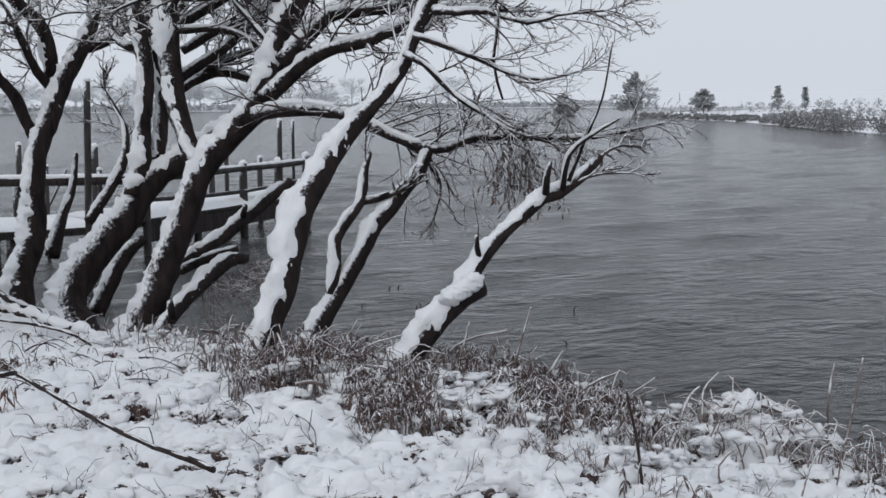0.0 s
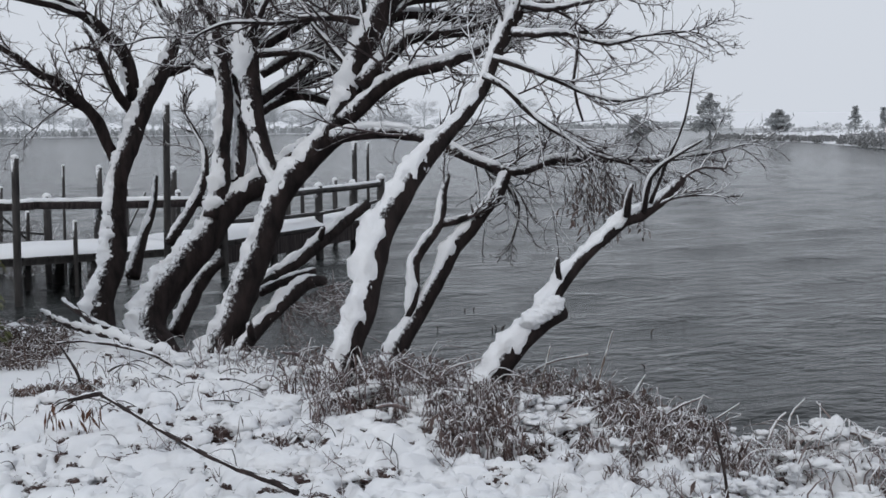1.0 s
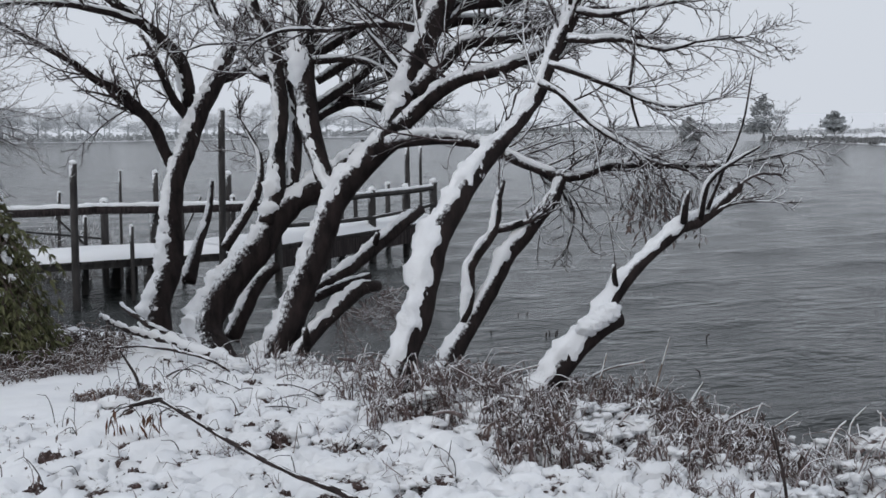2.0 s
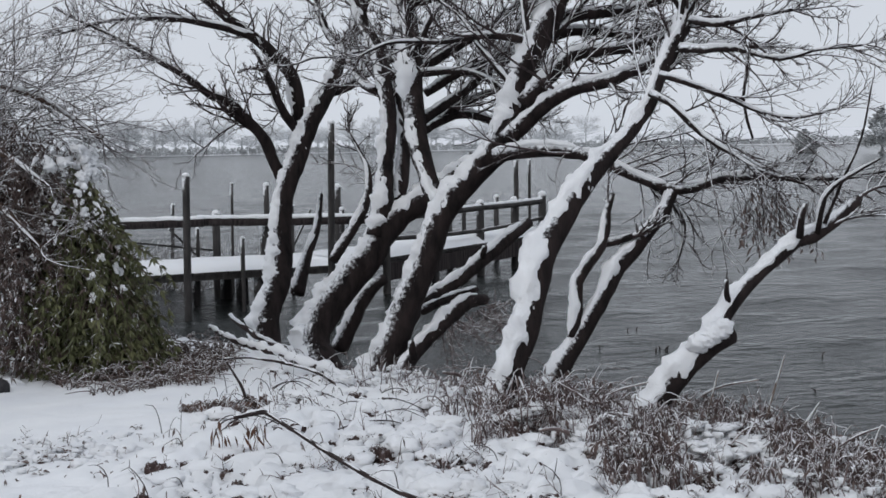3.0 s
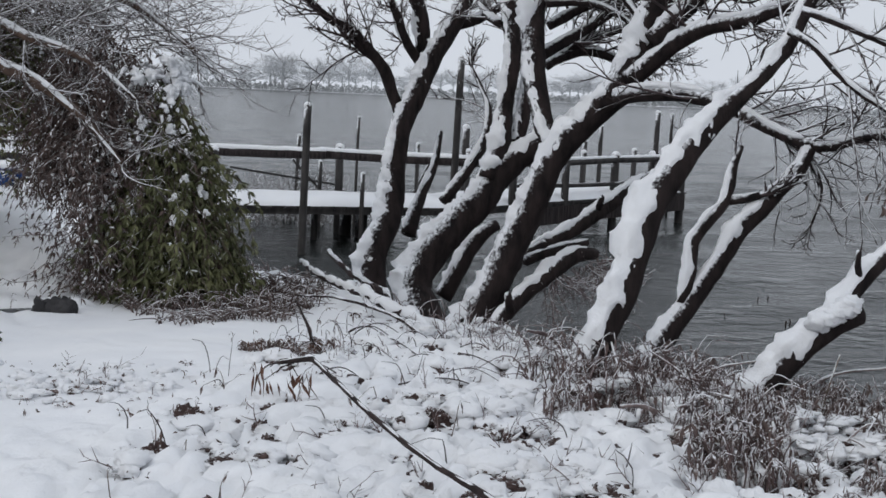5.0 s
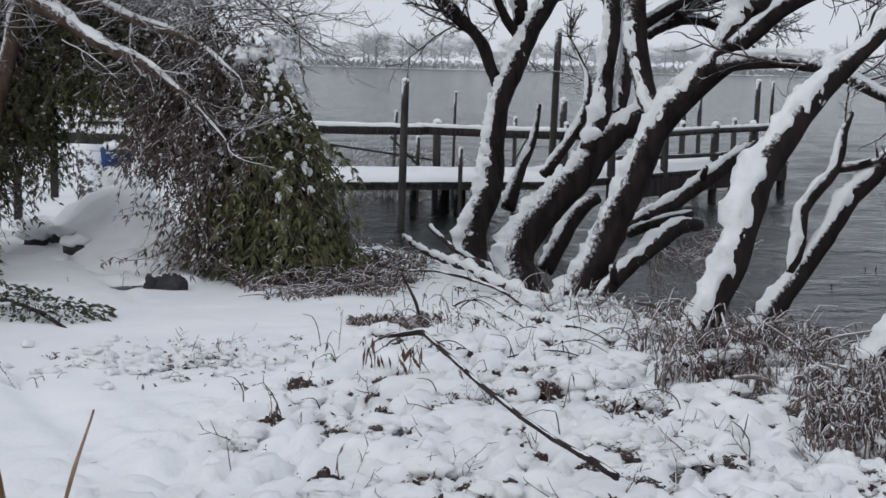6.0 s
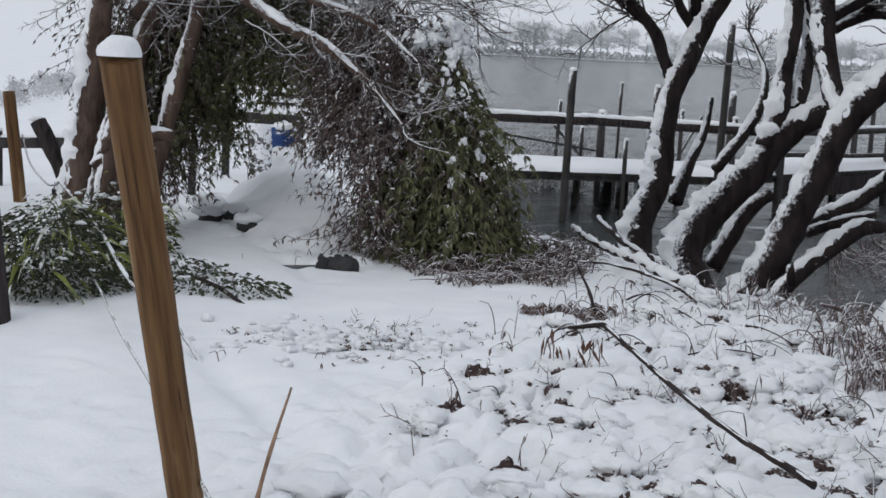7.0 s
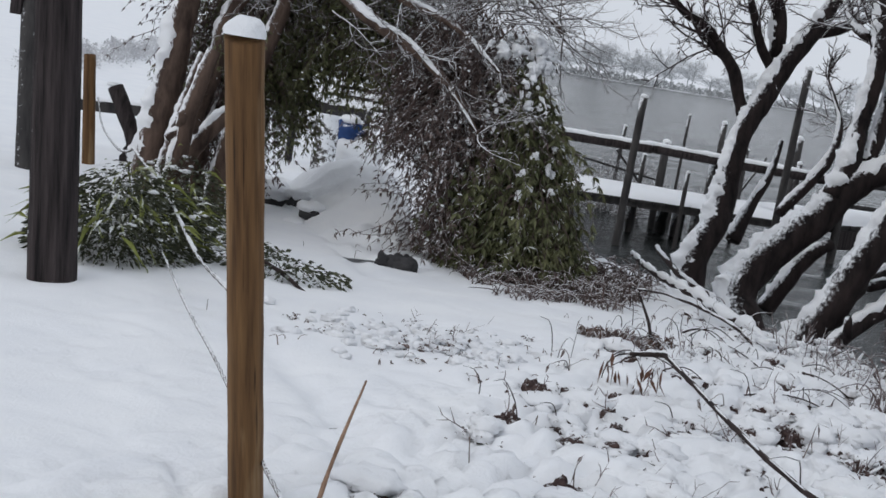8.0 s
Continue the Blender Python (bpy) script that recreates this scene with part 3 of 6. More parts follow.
def finish_twigs(tree, every=0.058):
    m = Mesh()
    for kind, pts in TWIGS.get(tree.name, []):
        travelled = 0.0
        total = np.sum(np.linalg.norm(np.diff(pts[:, :3], axis=0), axis=1))
        run = 0.0
        for i in range(1, len(pts)):
            step = np.linalg.norm(pts[i][:3] - pts[i - 1][:3])
            travelled += step
            run += step
            start = 0.62 if kind == "trunk" else 0.38 if kind == "stem" else 0.18
            if run < start * total or travelled < every * rnd.uniform(0.6, 1.4) or pts[i][2] < 1.75 + (0.5 if kind == "trunk" else 0):
                continue
            travelled = 0.0
            t = pts[i][:3] - pts[i - 1][:3]
            t /= max(np.linalg.norm(t), 1e-6)
            way = t * 0.9 + np.array([rnd.gauss(0, 0.5), rnd.gauss(0, 0.4), rnd.gauss(0.05, 0.45)])
            far = 1.0 - 0.68 * run / total
            twig(m, pts[i][:3], way, rnd.uniform(0.4, 1.08) * far, min(0.012, max(0.0055, pts[i][3] * 0.4)), 0)
        tip = pts[-1]
        if kind == "limb" and tip[3] < 0.04:
            t = pts[-1][:3] - pts[-3][:3]
            t /= max(np.linalg.norm(t), 1e-6)
            for k in range(3):
                twig(m, tip[:3], t + np.array([rnd.gauss(0, 0.25), rnd.gauss(0, 0.25), rnd.gauss(0.05, 0.25)]), rnd.uniform(0.15, 0.35), max(0.004, tip[3] * 0.8), 0)
    if m.v:
        tagged(part("twig_spray", m.data(), TWIG, tree, "fine bare twigs dusted with snow"), kind="stuff")


tree = thing("bare_tree", "slim bare tree on the bank edge, trunk plastered with wind-blown snow", "tree")
limb(tree, "trunk", (-2.34, 13.04, -0.17, 0.190), (-2.41, 13.26, 0.39, 0.153), (-2.29, 13.49, 1.05, 0.121), (-2.28, 13.61, 1.45, 0.104), (-2.17, 13.84, 2.07, 0.105), (-1.93, 14.06, 2.64, 0.095), (-1.80, 14.17, 2.92, 0.083), (-1.55, 14.40, 3.54, 0.060), (-1.11, 14.67, 4.62, 0.031), snow=0.92)
limb(tree, "limb", (-2.16, 14.26, 2.30, 0.078), (-2.19, 14.21, 2.70, 0.078), (-2.25, 14.15, 2.99, 0.071), (-2.43, 14.08, 3.19, 0.065), (-2.61, 14.01, 3.36, 0.059), (-2.83, 13.94, 3.53, 0.053), (-3.09, 13.88, 3.76, 0.046), (-3.41, 13.82, 4.04, 0.029), snow=0.92)
limb(tree, "limb", (-2.15, 14.17, 2.34, 0.048), (-2.30, 14.08, 2.54, 0.048), (-2.39, 14.00, 2.77, 0.041), (-2.46, 13.92, 2.98, 0.035), snow=0.92)
limb(tree, "limb", (-2.32, 13.92, 1.87, 0.065), (-2.42, 13.83, 2.11, 0.059), (-2.52, 13.74, 2.35, 0.058), (-2.76, 13.55, 2.65, 0.046), (-2.95, 13.45, 2.75, 0.040), (-3.16, 13.35, 2.92, 0.034), (-3.60, 13.16, 3.19, 0.022), (-3.84, 13.06, 3.33, 0.016), (-4.14, 12.96, 3.48, 0.011), snow=0.92)
limb(tree, "limb", (-2.56, 13.75, 3.34, 0.040), (-2.92, 13.61, 3.45, 0.034), (-3.34, 13.47, 3.52, 0.028), (-3.86, 13.31, 3.49, 0.017), (-4.31, 13.15, 3.37, 0.011), snow=0.92)
limb(tree, "limb", (-2.53, 13.87, 2.36, 0.041), (-2.64, 13.67, 2.45, 0.035), (-2.80, 13.48, 2.59, 0.023), snow=0.92)
limb(tree, "limb", (-1.85, 14.41, 2.78, 0.055), (-1.66, 14.51, 2.86, 0.049), (-1.46, 14.63, 3.00, 0.037), (-1.19, 14.74, 3.14, 0.025), snow=0.92)
limb(tree, "limb", (-1.72, 14.45, 3.22, 0.049), (-1.91, 14.57, 3.47, 0.043), (-2.01, 14.70, 3.85, 0.037), (-1.93, 14.85, 4.35, 0.025), snow=0.92)
limb(tree, "snag", (-2.19, 13.91, 0.66, 0.077), (-2.15, 14.03, 0.88, 0.072), (-2.09, 14.15, 1.08, 0.054), (-2.01, 14.28, 1.35, 0.036), (-1.99, 14.41, 1.69, 0.024), snow=0.92)
boughs(tree, 6, 2.3, -0.4)
finish_twigs(tree)

tree = thing("bare_tree", "thick multi-stemmed bare tree leaning over the lake, snow-streaked", "tree")
limb(tree, "trunk", (-1.54, 11.45, 0.10, 0.197), (-1.62, 11.55, 0.33, 0.178), (-1.69, 11.66, 0.56, 0.160), (-1.41, 11.86, 1.03, 0.147), (-1.22, 11.96, 1.26, 0.137), (-1.04, 12.06, 1.49, 0.128), (-0.69, 12.25, 1.76, 0.099), (-0.49, 12.34, 1.91, 0.089), (-0.25, 12.43, 2.08, 0.084), snow=0.9)
limb(tree, "stem", (-1.16, 11.97, 1.39, 0.097), (-1.08, 12.07, 1.74, 0.087), (-1.06, 12.16, 2.04, 0.077), (-1.05, 12.26, 2.35, 0.072), (-1.06, 12.35, 2.66, 0.073), (-1.19, 12.53, 3.14, 0.063), (-1.29, 12.61, 3.33, 0.058), (-1.39, 12.71, 3.63, 0.053), (-1.50, 12.82, 4.11, 0.037), snow=0.9)
limb(tree, "stem", (-1.03, 12.19, 1.58, 0.078), (-0.94, 12.30, 1.88, 0.068), (-0.93, 12.41, 2.20, 0.063), (-0.97, 12.51, 2.51, 0.058), (-1.05, 12.62, 2.83, 0.053), (-1.19, 12.73, 3.10, 0.037), snow=0.9)
limb(tree, "stump", (-1.59, 12.47, 0.28, 0.086), (-1.42, 12.57, 0.62, 0.081), (-1.28, 12.66, 0.85, 0.070), (-1.15, 12.73, 0.93, 0.049), snow=0.9)
limb(tree, "limb", (-1.63, 12.55, 1.13, 0.048), (-1.48, 12.69, 1.36, 0.049), (-1.35, 12.83, 1.60, 0.044), (-1.31, 12.98, 1.87, 0.033), (-1.38, 13.12, 2.08, 0.022), (-1.53, 13.26, 2.33, 0.017), snow=0.9)
limb(tree, "limb", (-1.17, 12.49, 2.72, 0.047), (-1.29, 12.63, 2.78, 0.043), (-1.41, 12.78, 2.92, 0.038), (-1.53, 12.93, 3.17, 0.027), snow=0.9)
limb(tree, "limb", (-0.79, 11.78, 2.81, 0.054), (-0.65, 12.06, 3.17, 0.045), (-0.58, 12.35, 3.54, 0.031), snow=0.9)
boughs(tree, 7, 2.5, -0.1)
finish_twigs(tree)

tree = thing("bare_tree", "large dark-barked tree leaning out over the water with snow-laden limbs", "tree")
limb(tree, "trunk", (-1.04, 9.47, 0.38, 0.126), (-0.86, 9.48, 0.76, 0.114), (-0.62, 9.49, 1.23, 0.105), (-0.45, 9.51, 1.68, 0.093), (-0.17, 9.52, 2.07, 0.101), (-0.01, 9.52, 2.22, 0.109), (0.13, 9.52, 2.60, 0.092), (0.32, 9.54, 3.08, 0.088), (0.59, 9.58, 3.79, 0.060), snow=0.88)
limb(tree, "stem", (-0.38, 9.69, 1.75, 0.074), (-0.50, 9.79, 1.87, 0.071), (-0.56, 9.90, 2.04, 0.071), (-0.62, 10.00, 2.27, 0.080), (-0.66, 10.12, 2.55, 0.085), (-0.69, 10.23, 2.85, 0.086), (-0.72, 10.35, 3.16, 0.087), (-0.74, 10.47, 3.51, 0.079), (-0.71, 10.60, 3.96, 0.057), snow=0.88)
limb(tree, "limb", (0.03, 9.44, 2.25, 0.072), (0.19, 9.36, 2.39, 0.063), (0.35, 9.28, 2.51, 0.055), (0.53, 9.20, 2.61, 0.050), (0.72, 9.12, 2.64, 0.046), (1.05, 8.95, 2.76, 0.038), (1.20, 8.87, 2.83, 0.030), (1.39, 8.78, 2.83, 0.022), (1.63, 8.69, 2.81, 0.015), snow=0.88)
limb(tree, "limb", (0.16, 9.36, 2.50, 0.067), (0.25, 9.41, 2.61, 0.063), (0.36, 9.47, 2.71, 0.056), (0.49, 9.52, 2.82, 0.048), (0.67, 9.56, 2.86, 0.040), (0.90, 9.61, 2.88, 0.036), (1.13, 9.66, 2.96, 0.028), (1.42, 9.71, 3.09, 0.020), snow=0.88)
limb(tree, "limb", (-0.05, 9.33, 2.14, 0.051), (0.30, 9.15, 2.18, 0.050), (0.64, 8.95, 2.11, 0.045), (0.81, 8.85, 2.03, 0.037), (1.15, 8.66, 1.92, 0.033), (1.39, 8.48, 1.99, 0.029), (1.59, 8.38, 1.99, 0.025), (2.07, 8.20, 1.99, 0.017), (2.41, 8.02, 2.06, 0.007), snow=0.88)
limb(tree, "limb", (-0.65, 10.25, 2.38, 0.043), (-0.41, 10.42, 2.55, 0.040), (-0.18, 10.59, 2.72, 0.036), (0.01, 10.75, 2.87, 0.032), (0.24, 10.91, 3.03, 0.023), snow=0.88)
limb(tree, "limb", (-0.68, 10.39, 2.77, 0.044), (-0.41, 10.55, 2.94, 0.040), (-0.18, 10.72, 3.10, 0.036), (0.08, 10.89, 3.29, 0.027), (0.32, 11.06, 3.53, 0.018), snow=0.88)
limb(tree, "limb", (0.24, 9.70, 2.93, 0.041), (0.49, 9.86, 3.02, 0.037), (0.75, 10.01, 3.03, 0.034), (1.01, 10.16, 3.01, 0.030), (1.33, 10.31, 3.06, 0.022), snow=0.88)
limb(tree, "limb", (0.31, 9.61, 3.07, 0.048), (0.56, 9.72, 3.12, 0.041), (0.84, 9.82, 3.15, 0.033), (1.16, 9.93, 3.23, 0.025), snow=0.88)
limb(tree, "limb", (-0.56, 10.45, 2.36, 0.035), (-0.37, 10.59, 2.45, 0.036), (-0.17, 10.73, 2.43, 0.027), (0.03, 10.85, 2.36, 0.018), snow=0.88)
limb(tree, "limb", (0.68, 9.12, 2.10, 0.027), (0.91, 9.04, 1.97, 0.023), (1.09, 8.95, 1.86, 0.019), (1.19, 8.86, 1.66, 0.015), (1.14, 8.76, 1.46, 0.011), snow=0.88)
limb(tree, "limb", (-0.60, 10.52, 2.62, 0.039), (-0.36, 10.58, 2.77, 0.035), (-0.06, 10.63, 2.87, 0.031), (0.06, 10.71, 2.99, 0.027), (0.18, 10.79, 3.21, 0.018), snow=0.88)
limb(tree, "limb", (-0.60, 10.49, 2.33, 0.035), (-0.37, 10.58, 2.51, 0.035), (-0.16, 10.67, 2.60, 0.027), (-0.01, 10.75, 2.66, 0.022), snow=0.88)
boughs(tree, 13, 2.5, 0.35)
finish_twigs(tree)

tree = thing("bare_tree", "slanting bare tree with thick snow down its windward side", "tree")
limb(tree, "trunk", (-0.07, 6.80, 0.80, 0.070), (0.04, 6.94, 1.03, 0.068), (0.14, 7.09, 1.37, 0.076), (0.27, 7.23, 1.72, 0.080), (0.48, 7.38, 2.03, 0.056), (0.81, 7.59, 2.39, 0.042), (0.92, 7.73, 2.63, 0.042), (1.08, 7.88, 2.93, 0.046), (1.34, 8.04, 3.47, 0.027), snow=1.2)
limb(tree, "limb", (0.83, 7.55, 2.50, 0.025), (0.94, 7.50, 2.44, 0.022), (1.04, 7.44, 2.32, 0.019), (1.18, 7.38, 2.20, 0.016), (1.31, 7.32, 2.12, 0.012), (1.41, 7.26, 2.05, 0.009), (1.61, 7.21, 1.99, 0.006), snow=1.2)
limb(tree, "limb", (1.36, 7.48, 2.76, 0.009), (1.35, 7.46, 2.61, 0.009), (1.33, 7.45, 2.45, 0.009), (1.35, 7.44, 2.33, 0.008), (1.38, 7.43, 2.23, 0.006), snow=1.2)
limb(tree, "limb", (1.01, 7.68, 2.75, 0.026), (1.14, 7.59, 2.73, 0.022), (1.29, 7.51, 2.73, 0.019), (1.52, 7.43, 2.66, 0.012), (1.68, 7.35, 2.70, 0.009), (1.92, 7.27, 2.72, 0.006), snow=1.2)
limb(tree, "limb", (0.89, 7.56, 2.60, 0.022), (1.02, 7.48, 2.55, 0.019), (1.27, 7.39, 2.44, 0.016), (1.41, 7.30, 2.37, 0.012), (1.57, 7.22, 2.34, 0.009), (1.75, 7.14, 2.38, 0.006), snow=1.2)
limb(tree, "limb", (1.08, 7.79, 2.92, 0.026), (1.22, 7.69, 2.88, 0.023), (1.38, 7.59, 2.90, 0.016), (1.60, 7.49, 2.93, 0.009), snow=1.2)
boughs(tree, 4, 2.5, 0.2)
finish_twigs(tree)

tree = thing("bare_tree", "dead twin-stemmed leaning trunk with a broken tip and snow patches", "tree")
limb(tree, "trunk", (0.21, 7.98, 0.59, 0.082), (0.26, 8.05, 0.69, 0.076), (0.30, 8.12, 0.79, 0.070), (0.51, 8.27, 1.09, 0.057), (0.62, 8.34, 1.26, 0.053), (0.72, 8.42, 1.44, 0.054), (0.94, 8.56, 1.67, 0.044), (1.04, 8.63, 1.78, 0.040), (1.12, 8.71, 1.95, 0.030), snow=1.05)
limb(tree, "stem", (0.42, 8.22, 1.02, 0.035), (0.46, 8.28, 1.19, 0.035), (0.46, 8.34, 1.35, 0.036), (0.54, 8.39, 1.47, 0.036), (0.62, 8.45, 1.58, 0.032), (0.65, 8.50, 1.68, 0.029), (0.66, 8.55, 1.79, 0.025), (0.70, 8.60, 1.89, 0.018), snow=1.05)
limb(tree, "limb", (0.64, 8.47, 1.59, 0.029), (0.73, 8.48, 1.60, 0.025), (0.82, 8.48, 1.63, 0.022), snow=1.05)
finish_twigs(tree)

tree = thing("bare_tree", "cut and leaning trunk with a sawn stub end under deep snow", "tree")
limb(tree, "trunk", (0.55, 6.39, 0.77, 0.066), (0.65, 6.44, 0.87, 0.067), (0.74, 6.48, 0.97, 0.067), (0.85, 6.52, 1.08, 0.067), (0.95, 6.56, 1.18, 0.068), (1.04, 6.60, 1.24, 0.065), (1.13, 6.64, 1.27, 0.048), snow=1.25)
limb(tree, "stem", (1.00, 6.59, 1.23, 0.054), (1.08, 6.64, 1.35, 0.043), (1.16, 6.69, 1.45, 0.040), (1.26, 6.75, 1.55, 0.037), (1.38, 6.80, 1.65, 0.035), (1.48, 6.85, 1.72, 0.035), (1.58, 6.89, 1.74, 0.032), (1.71, 6.95, 1.81, 0.032), (1.84, 7.00, 1.91, 0.030), snow=1.25)
limb(tree, "spur", (1.12, 6.65, 1.42, 0.014), (1.10, 6.61, 1.48, 0.014), (1.09, 6.56, 1.55, 0.011), snow=1.25)
limb(tree, "spur", (1.49, 6.78, 1.74, 0.020), (1.49, 6.74, 1.83, 0.017), (1.50, 6.70, 1.91, 0.009), snow=1.25)
limb(tree, "spur", (1.60, 6.88, 1.75, 0.018), (1.62, 6.80, 1.94, 0.012), (1.71, 6.71, 2.04, 0.009), (1.84, 6.62, 2.13, 0.006), snow=1.25)
limb(tree, "spur", (1.64, 6.89, 1.80, 0.012), (1.70, 6.81, 2.01, 0.009), (1.78, 6.73, 2.24, 0.006), (1.81, 6.65, 2.52, 0.004), snow=1.25)
finish_twigs(tree)

tree = thing("fallen_log", "long snow-topped log lying out over the water", "log")
limb(tree, "log", (-0.70, 10.33, 0.95, 0.049), (-0.43, 10.59, 1.09, 0.054), (-0.20, 10.85, 1.25, 0.055), (0.04, 11.12, 1.42, 0.052), (0.21, 11.38, 1.53, 0.044))
limb(tree, "spur", (-0.18, 10.86, 1.28, 0.028), (-0.15, 10.77, 1.39, 0.023))

tree = thing("fallen_log", "broken snow-covered log leaning on the bank", "log")
limb(tree, "log", (-0.77, 9.19, 0.56, 0.047), (-0.66, 9.34, 0.72, 0.056), (-0.54, 9.49, 0.85, 0.057), (-0.38, 9.65, 0.99, 0.058), (-0.26, 9.79, 1.07, 0.054), (-0.14, 9.93, 1.06, 0.038))
limb(tree, "spur", (-0.60, 9.73, 1.01, 0.037), (-0.42, 9.94, 1.08, 0.034), (-0.21, 10.14, 1.12, 0.022))
limb(tree, "spur", (-0.63, 9.20, 0.75, 0.032), (-0.64, 9.11, 0.87, 0.023))

m = Mesh()
for k in range(34):
    q = rnd.random()
    twig(m, (-0.45 + 0.42 * q, 9.55 + 0.5 * q, 0.92 + 0.12 * q), (rnd.gauss(0.3, 0.6), rnd.gauss(0, 0.5), rnd.gauss(-0.9, 0.4)), rnd.uniform(0.2, 0.45), 0.005, 0)
tagged(part("dead_brush", m.data(), WEED_BROWN, tree, "dead brown twigs hanging into the water"), kind="stuff")

stub_snow = thing("snow_lump", "lump of snow overhanging a sawn branch stub", "snow")
m = Mesh()
for k in range(5):
    m.blob((1.07 - 0.03 * k, 6.54 - 0.01 * k, 1.32 - 0.018 * k), (0.055, 0.06, 0.042), k * 3, 0.38, 16, 22)
part("lump", m.data(), SNOW_CAP, stub_snow)

# dead leaves and twigs hanging in a clot under the long limb
tangle_leaf, tangle_stem = Mesh(), Mesh()
for k in range(80):
    p = np.array([rnd.gauss(1.60, 0.11), rnd.gauss(8.15, 0.12), rnd.uniform(1.74, 2.0)])
    path = [(*p, 0.004)]
    d = np.array([rnd.gauss(0.1, 0.3), rnd.gauss(0, 0.3), -1.0])
    for j in range(rnd.randrange(4, 9)):
        d = d / np.linalg.norm(d) + np.array([rnd.gauss(0, 0.35), rnd.gauss(0, 0.3), rnd.gauss(0, 0.25)])
        p = p + d / np.linalg.norm(d) * 0.05
        path.append((*p, 0.003))
        if rnd.random() < 0.4:
            tangle_leaf.blade(p, (rnd.gauss(0, 0.4), rnd.gauss(0, 0.4), -1), rnd.uniform(0.03, 0.07), 0.016, 0.3)
    tangle_stem.tube(path, 3, cap=False)
tangle = thing("twig_tangle", "clot of dead twigs and withered leaves hanging from a limb", "twigs")
tagged(part("strand_mass", tangle_stem.data(), TWIG, tangle), kind="stuff")
tagged(part("withered_leaves", tangle_leaf.data(), DEAD_LEAF, tangle), kind="stuff")

# ---- the old jetty ----
def pile(parent, name, x, y, z0, z1, r, lean=(0.0, 0.0), cap=True, material=None):
    m = Mesh()
    m.tube(curve([(x, y, z0, r), (x + lean[0] * 0.5, y + lean[1] * 0.5, (z0 + z1) / 2, r * 0.98), (x + lean[0], y + lean[1], z1, r * 0.94)], 0.25), 9, 0.07)
    ob = part(name, m.data(), material or TIMBER, parent)
    if cap:
        c = Mesh()
        c.blob((x + lean[0], y + lean[1], z1 + 0.005), (r * 1.05, r * 1.05, r * 0.8), rnd.uniform(0, 9), 0.2)
        part("snow_cap", c.data(), SNOW_CAP, ob)
    return ob


def deck_run(parent, a, b, width, z):
    """A stretch of plank deck on bearers, with a thick lid of snow."""
    a, b = Vector((*a, z)), Vector((*b, z))
    t = (b - a).normalized()
    out = Vector((-t.y, t.x, 0))
    for s in (0.06, width - 0.06):
        m = Mesh()
        m.box(a + out * s - Vector((0, 0, 0.055)), b + out * s - Vector((0, 0, 0.055)), 0.06, 0.075)
        flat(part("bearer", m.data(), TIMBER, parent))
    n = int((b - a).length / 0.16)
    for k in range(n):
        c = a + t * (k + 0.5) * (b - a).length / n
        m = Mesh()
        m.box(c - out * rnd.uniform(0.0, 0.03), c + out * (width + rnd.uniform(0, 0.03)), 0.145, 0.035)
        flat(part("plank", m.data(), TIMBER, parent))
    m = Mesh()
    n, k = int((b - a).length / 0.12), 9
    base = []
    for i in range(n + 1):
        c = a + t * (b - a).length * i / n
        for j in range(k + 1):
            e = math.sin(math.pi * j / k) ** 0.35
            p = c + out * width * (j / k)
            hh = 0.02 + (0.13 + 0.03 * noise.noise(p * 2.5)) * e
            m.v.append((p.x, p.y, p.z + hh))
    for i in range(n):
        for j in range(k):
            q = i * (k + 1) + j
            m.f.append((q, q + k + 1, q + k + 2, q + 1))
    base = len(m.v)
    m.v += [(v[0], v[1], z + 0.019) for v in m.v[:base]]
    for i in range(n):
        for j in (0, k - 1):
            q = i * (k + 1) + (0 if j == 0 else k)
            m.f.append((q, q + base, q + k + 1 + base, q + k + 1))
    part("snow_lid", m.data(), SNOW_CAP, parent, "thick even snow on the deck")


jetty = thing("jetty", "old weathered timber jetty with snow on deck and rail", "jetty")
Z_DECK = 0.52
deck_run(jetty, (-6.6, 16.2), (-2.3, 18.5), 1.25, Z_DECK)
deck_run(jetty, (-2.3, 18.5), (0.75, 24.2), 1.15, Z_DECK)


m = Mesh()
m.box((-1.75, 19.5, 0.33), (0.72, 24.1, 0.36), 0.06, 0.26)
flat(part("fascia", m.data(), TARRED, jetty, "deep dark side board"))


def rail(a, b, r=0.065, snow=True, material=None):
    m = Mesh()
    m.tube(curve([(*a, r), (*((Vector(a) + Vector(b)) / 2 - Vector((0, 0, 0.015))), r * 0.95), (*b, r)], 0.2), 9, 0.06)
    ob = part("rail", m.data(), material or TIMBER, jetty)
    if snow:
        c = Mesh()
        p = curve([(*(Vector(a) + Vector((0, 0, r * 0.75))), r * 0.66), (*(Vector(b) + Vector((0, 0, r * 0.75))), r * 0.66)], 0.08)
        c.tube(p, 8, 0.35)
        part("snow_cover", c.data(), SNOW_CAP, ob)


rail((-6.6, 17.6, 1.18), (-4.2, 18.4, 1.16), material=TARRED)
rail((-4.3, 18.45, 1.17), (-1.95, 19.0, 1.14), material=TARRED)
rail((-1.9, 19.2, 1.12), (-0.42, 22.2, 1.12), 0.05)
rail((-0.42, 22.2, 1.12), (0.66, 24.1, 1.13), 0.05)
rail((-1.7, 19.8, 0.80), (-0.42, 22.15, 0.74), 0.035, False)
rail((-0.4, 22.15, 0.74), (0.7, 24.1, 0.84), 0.03, False)
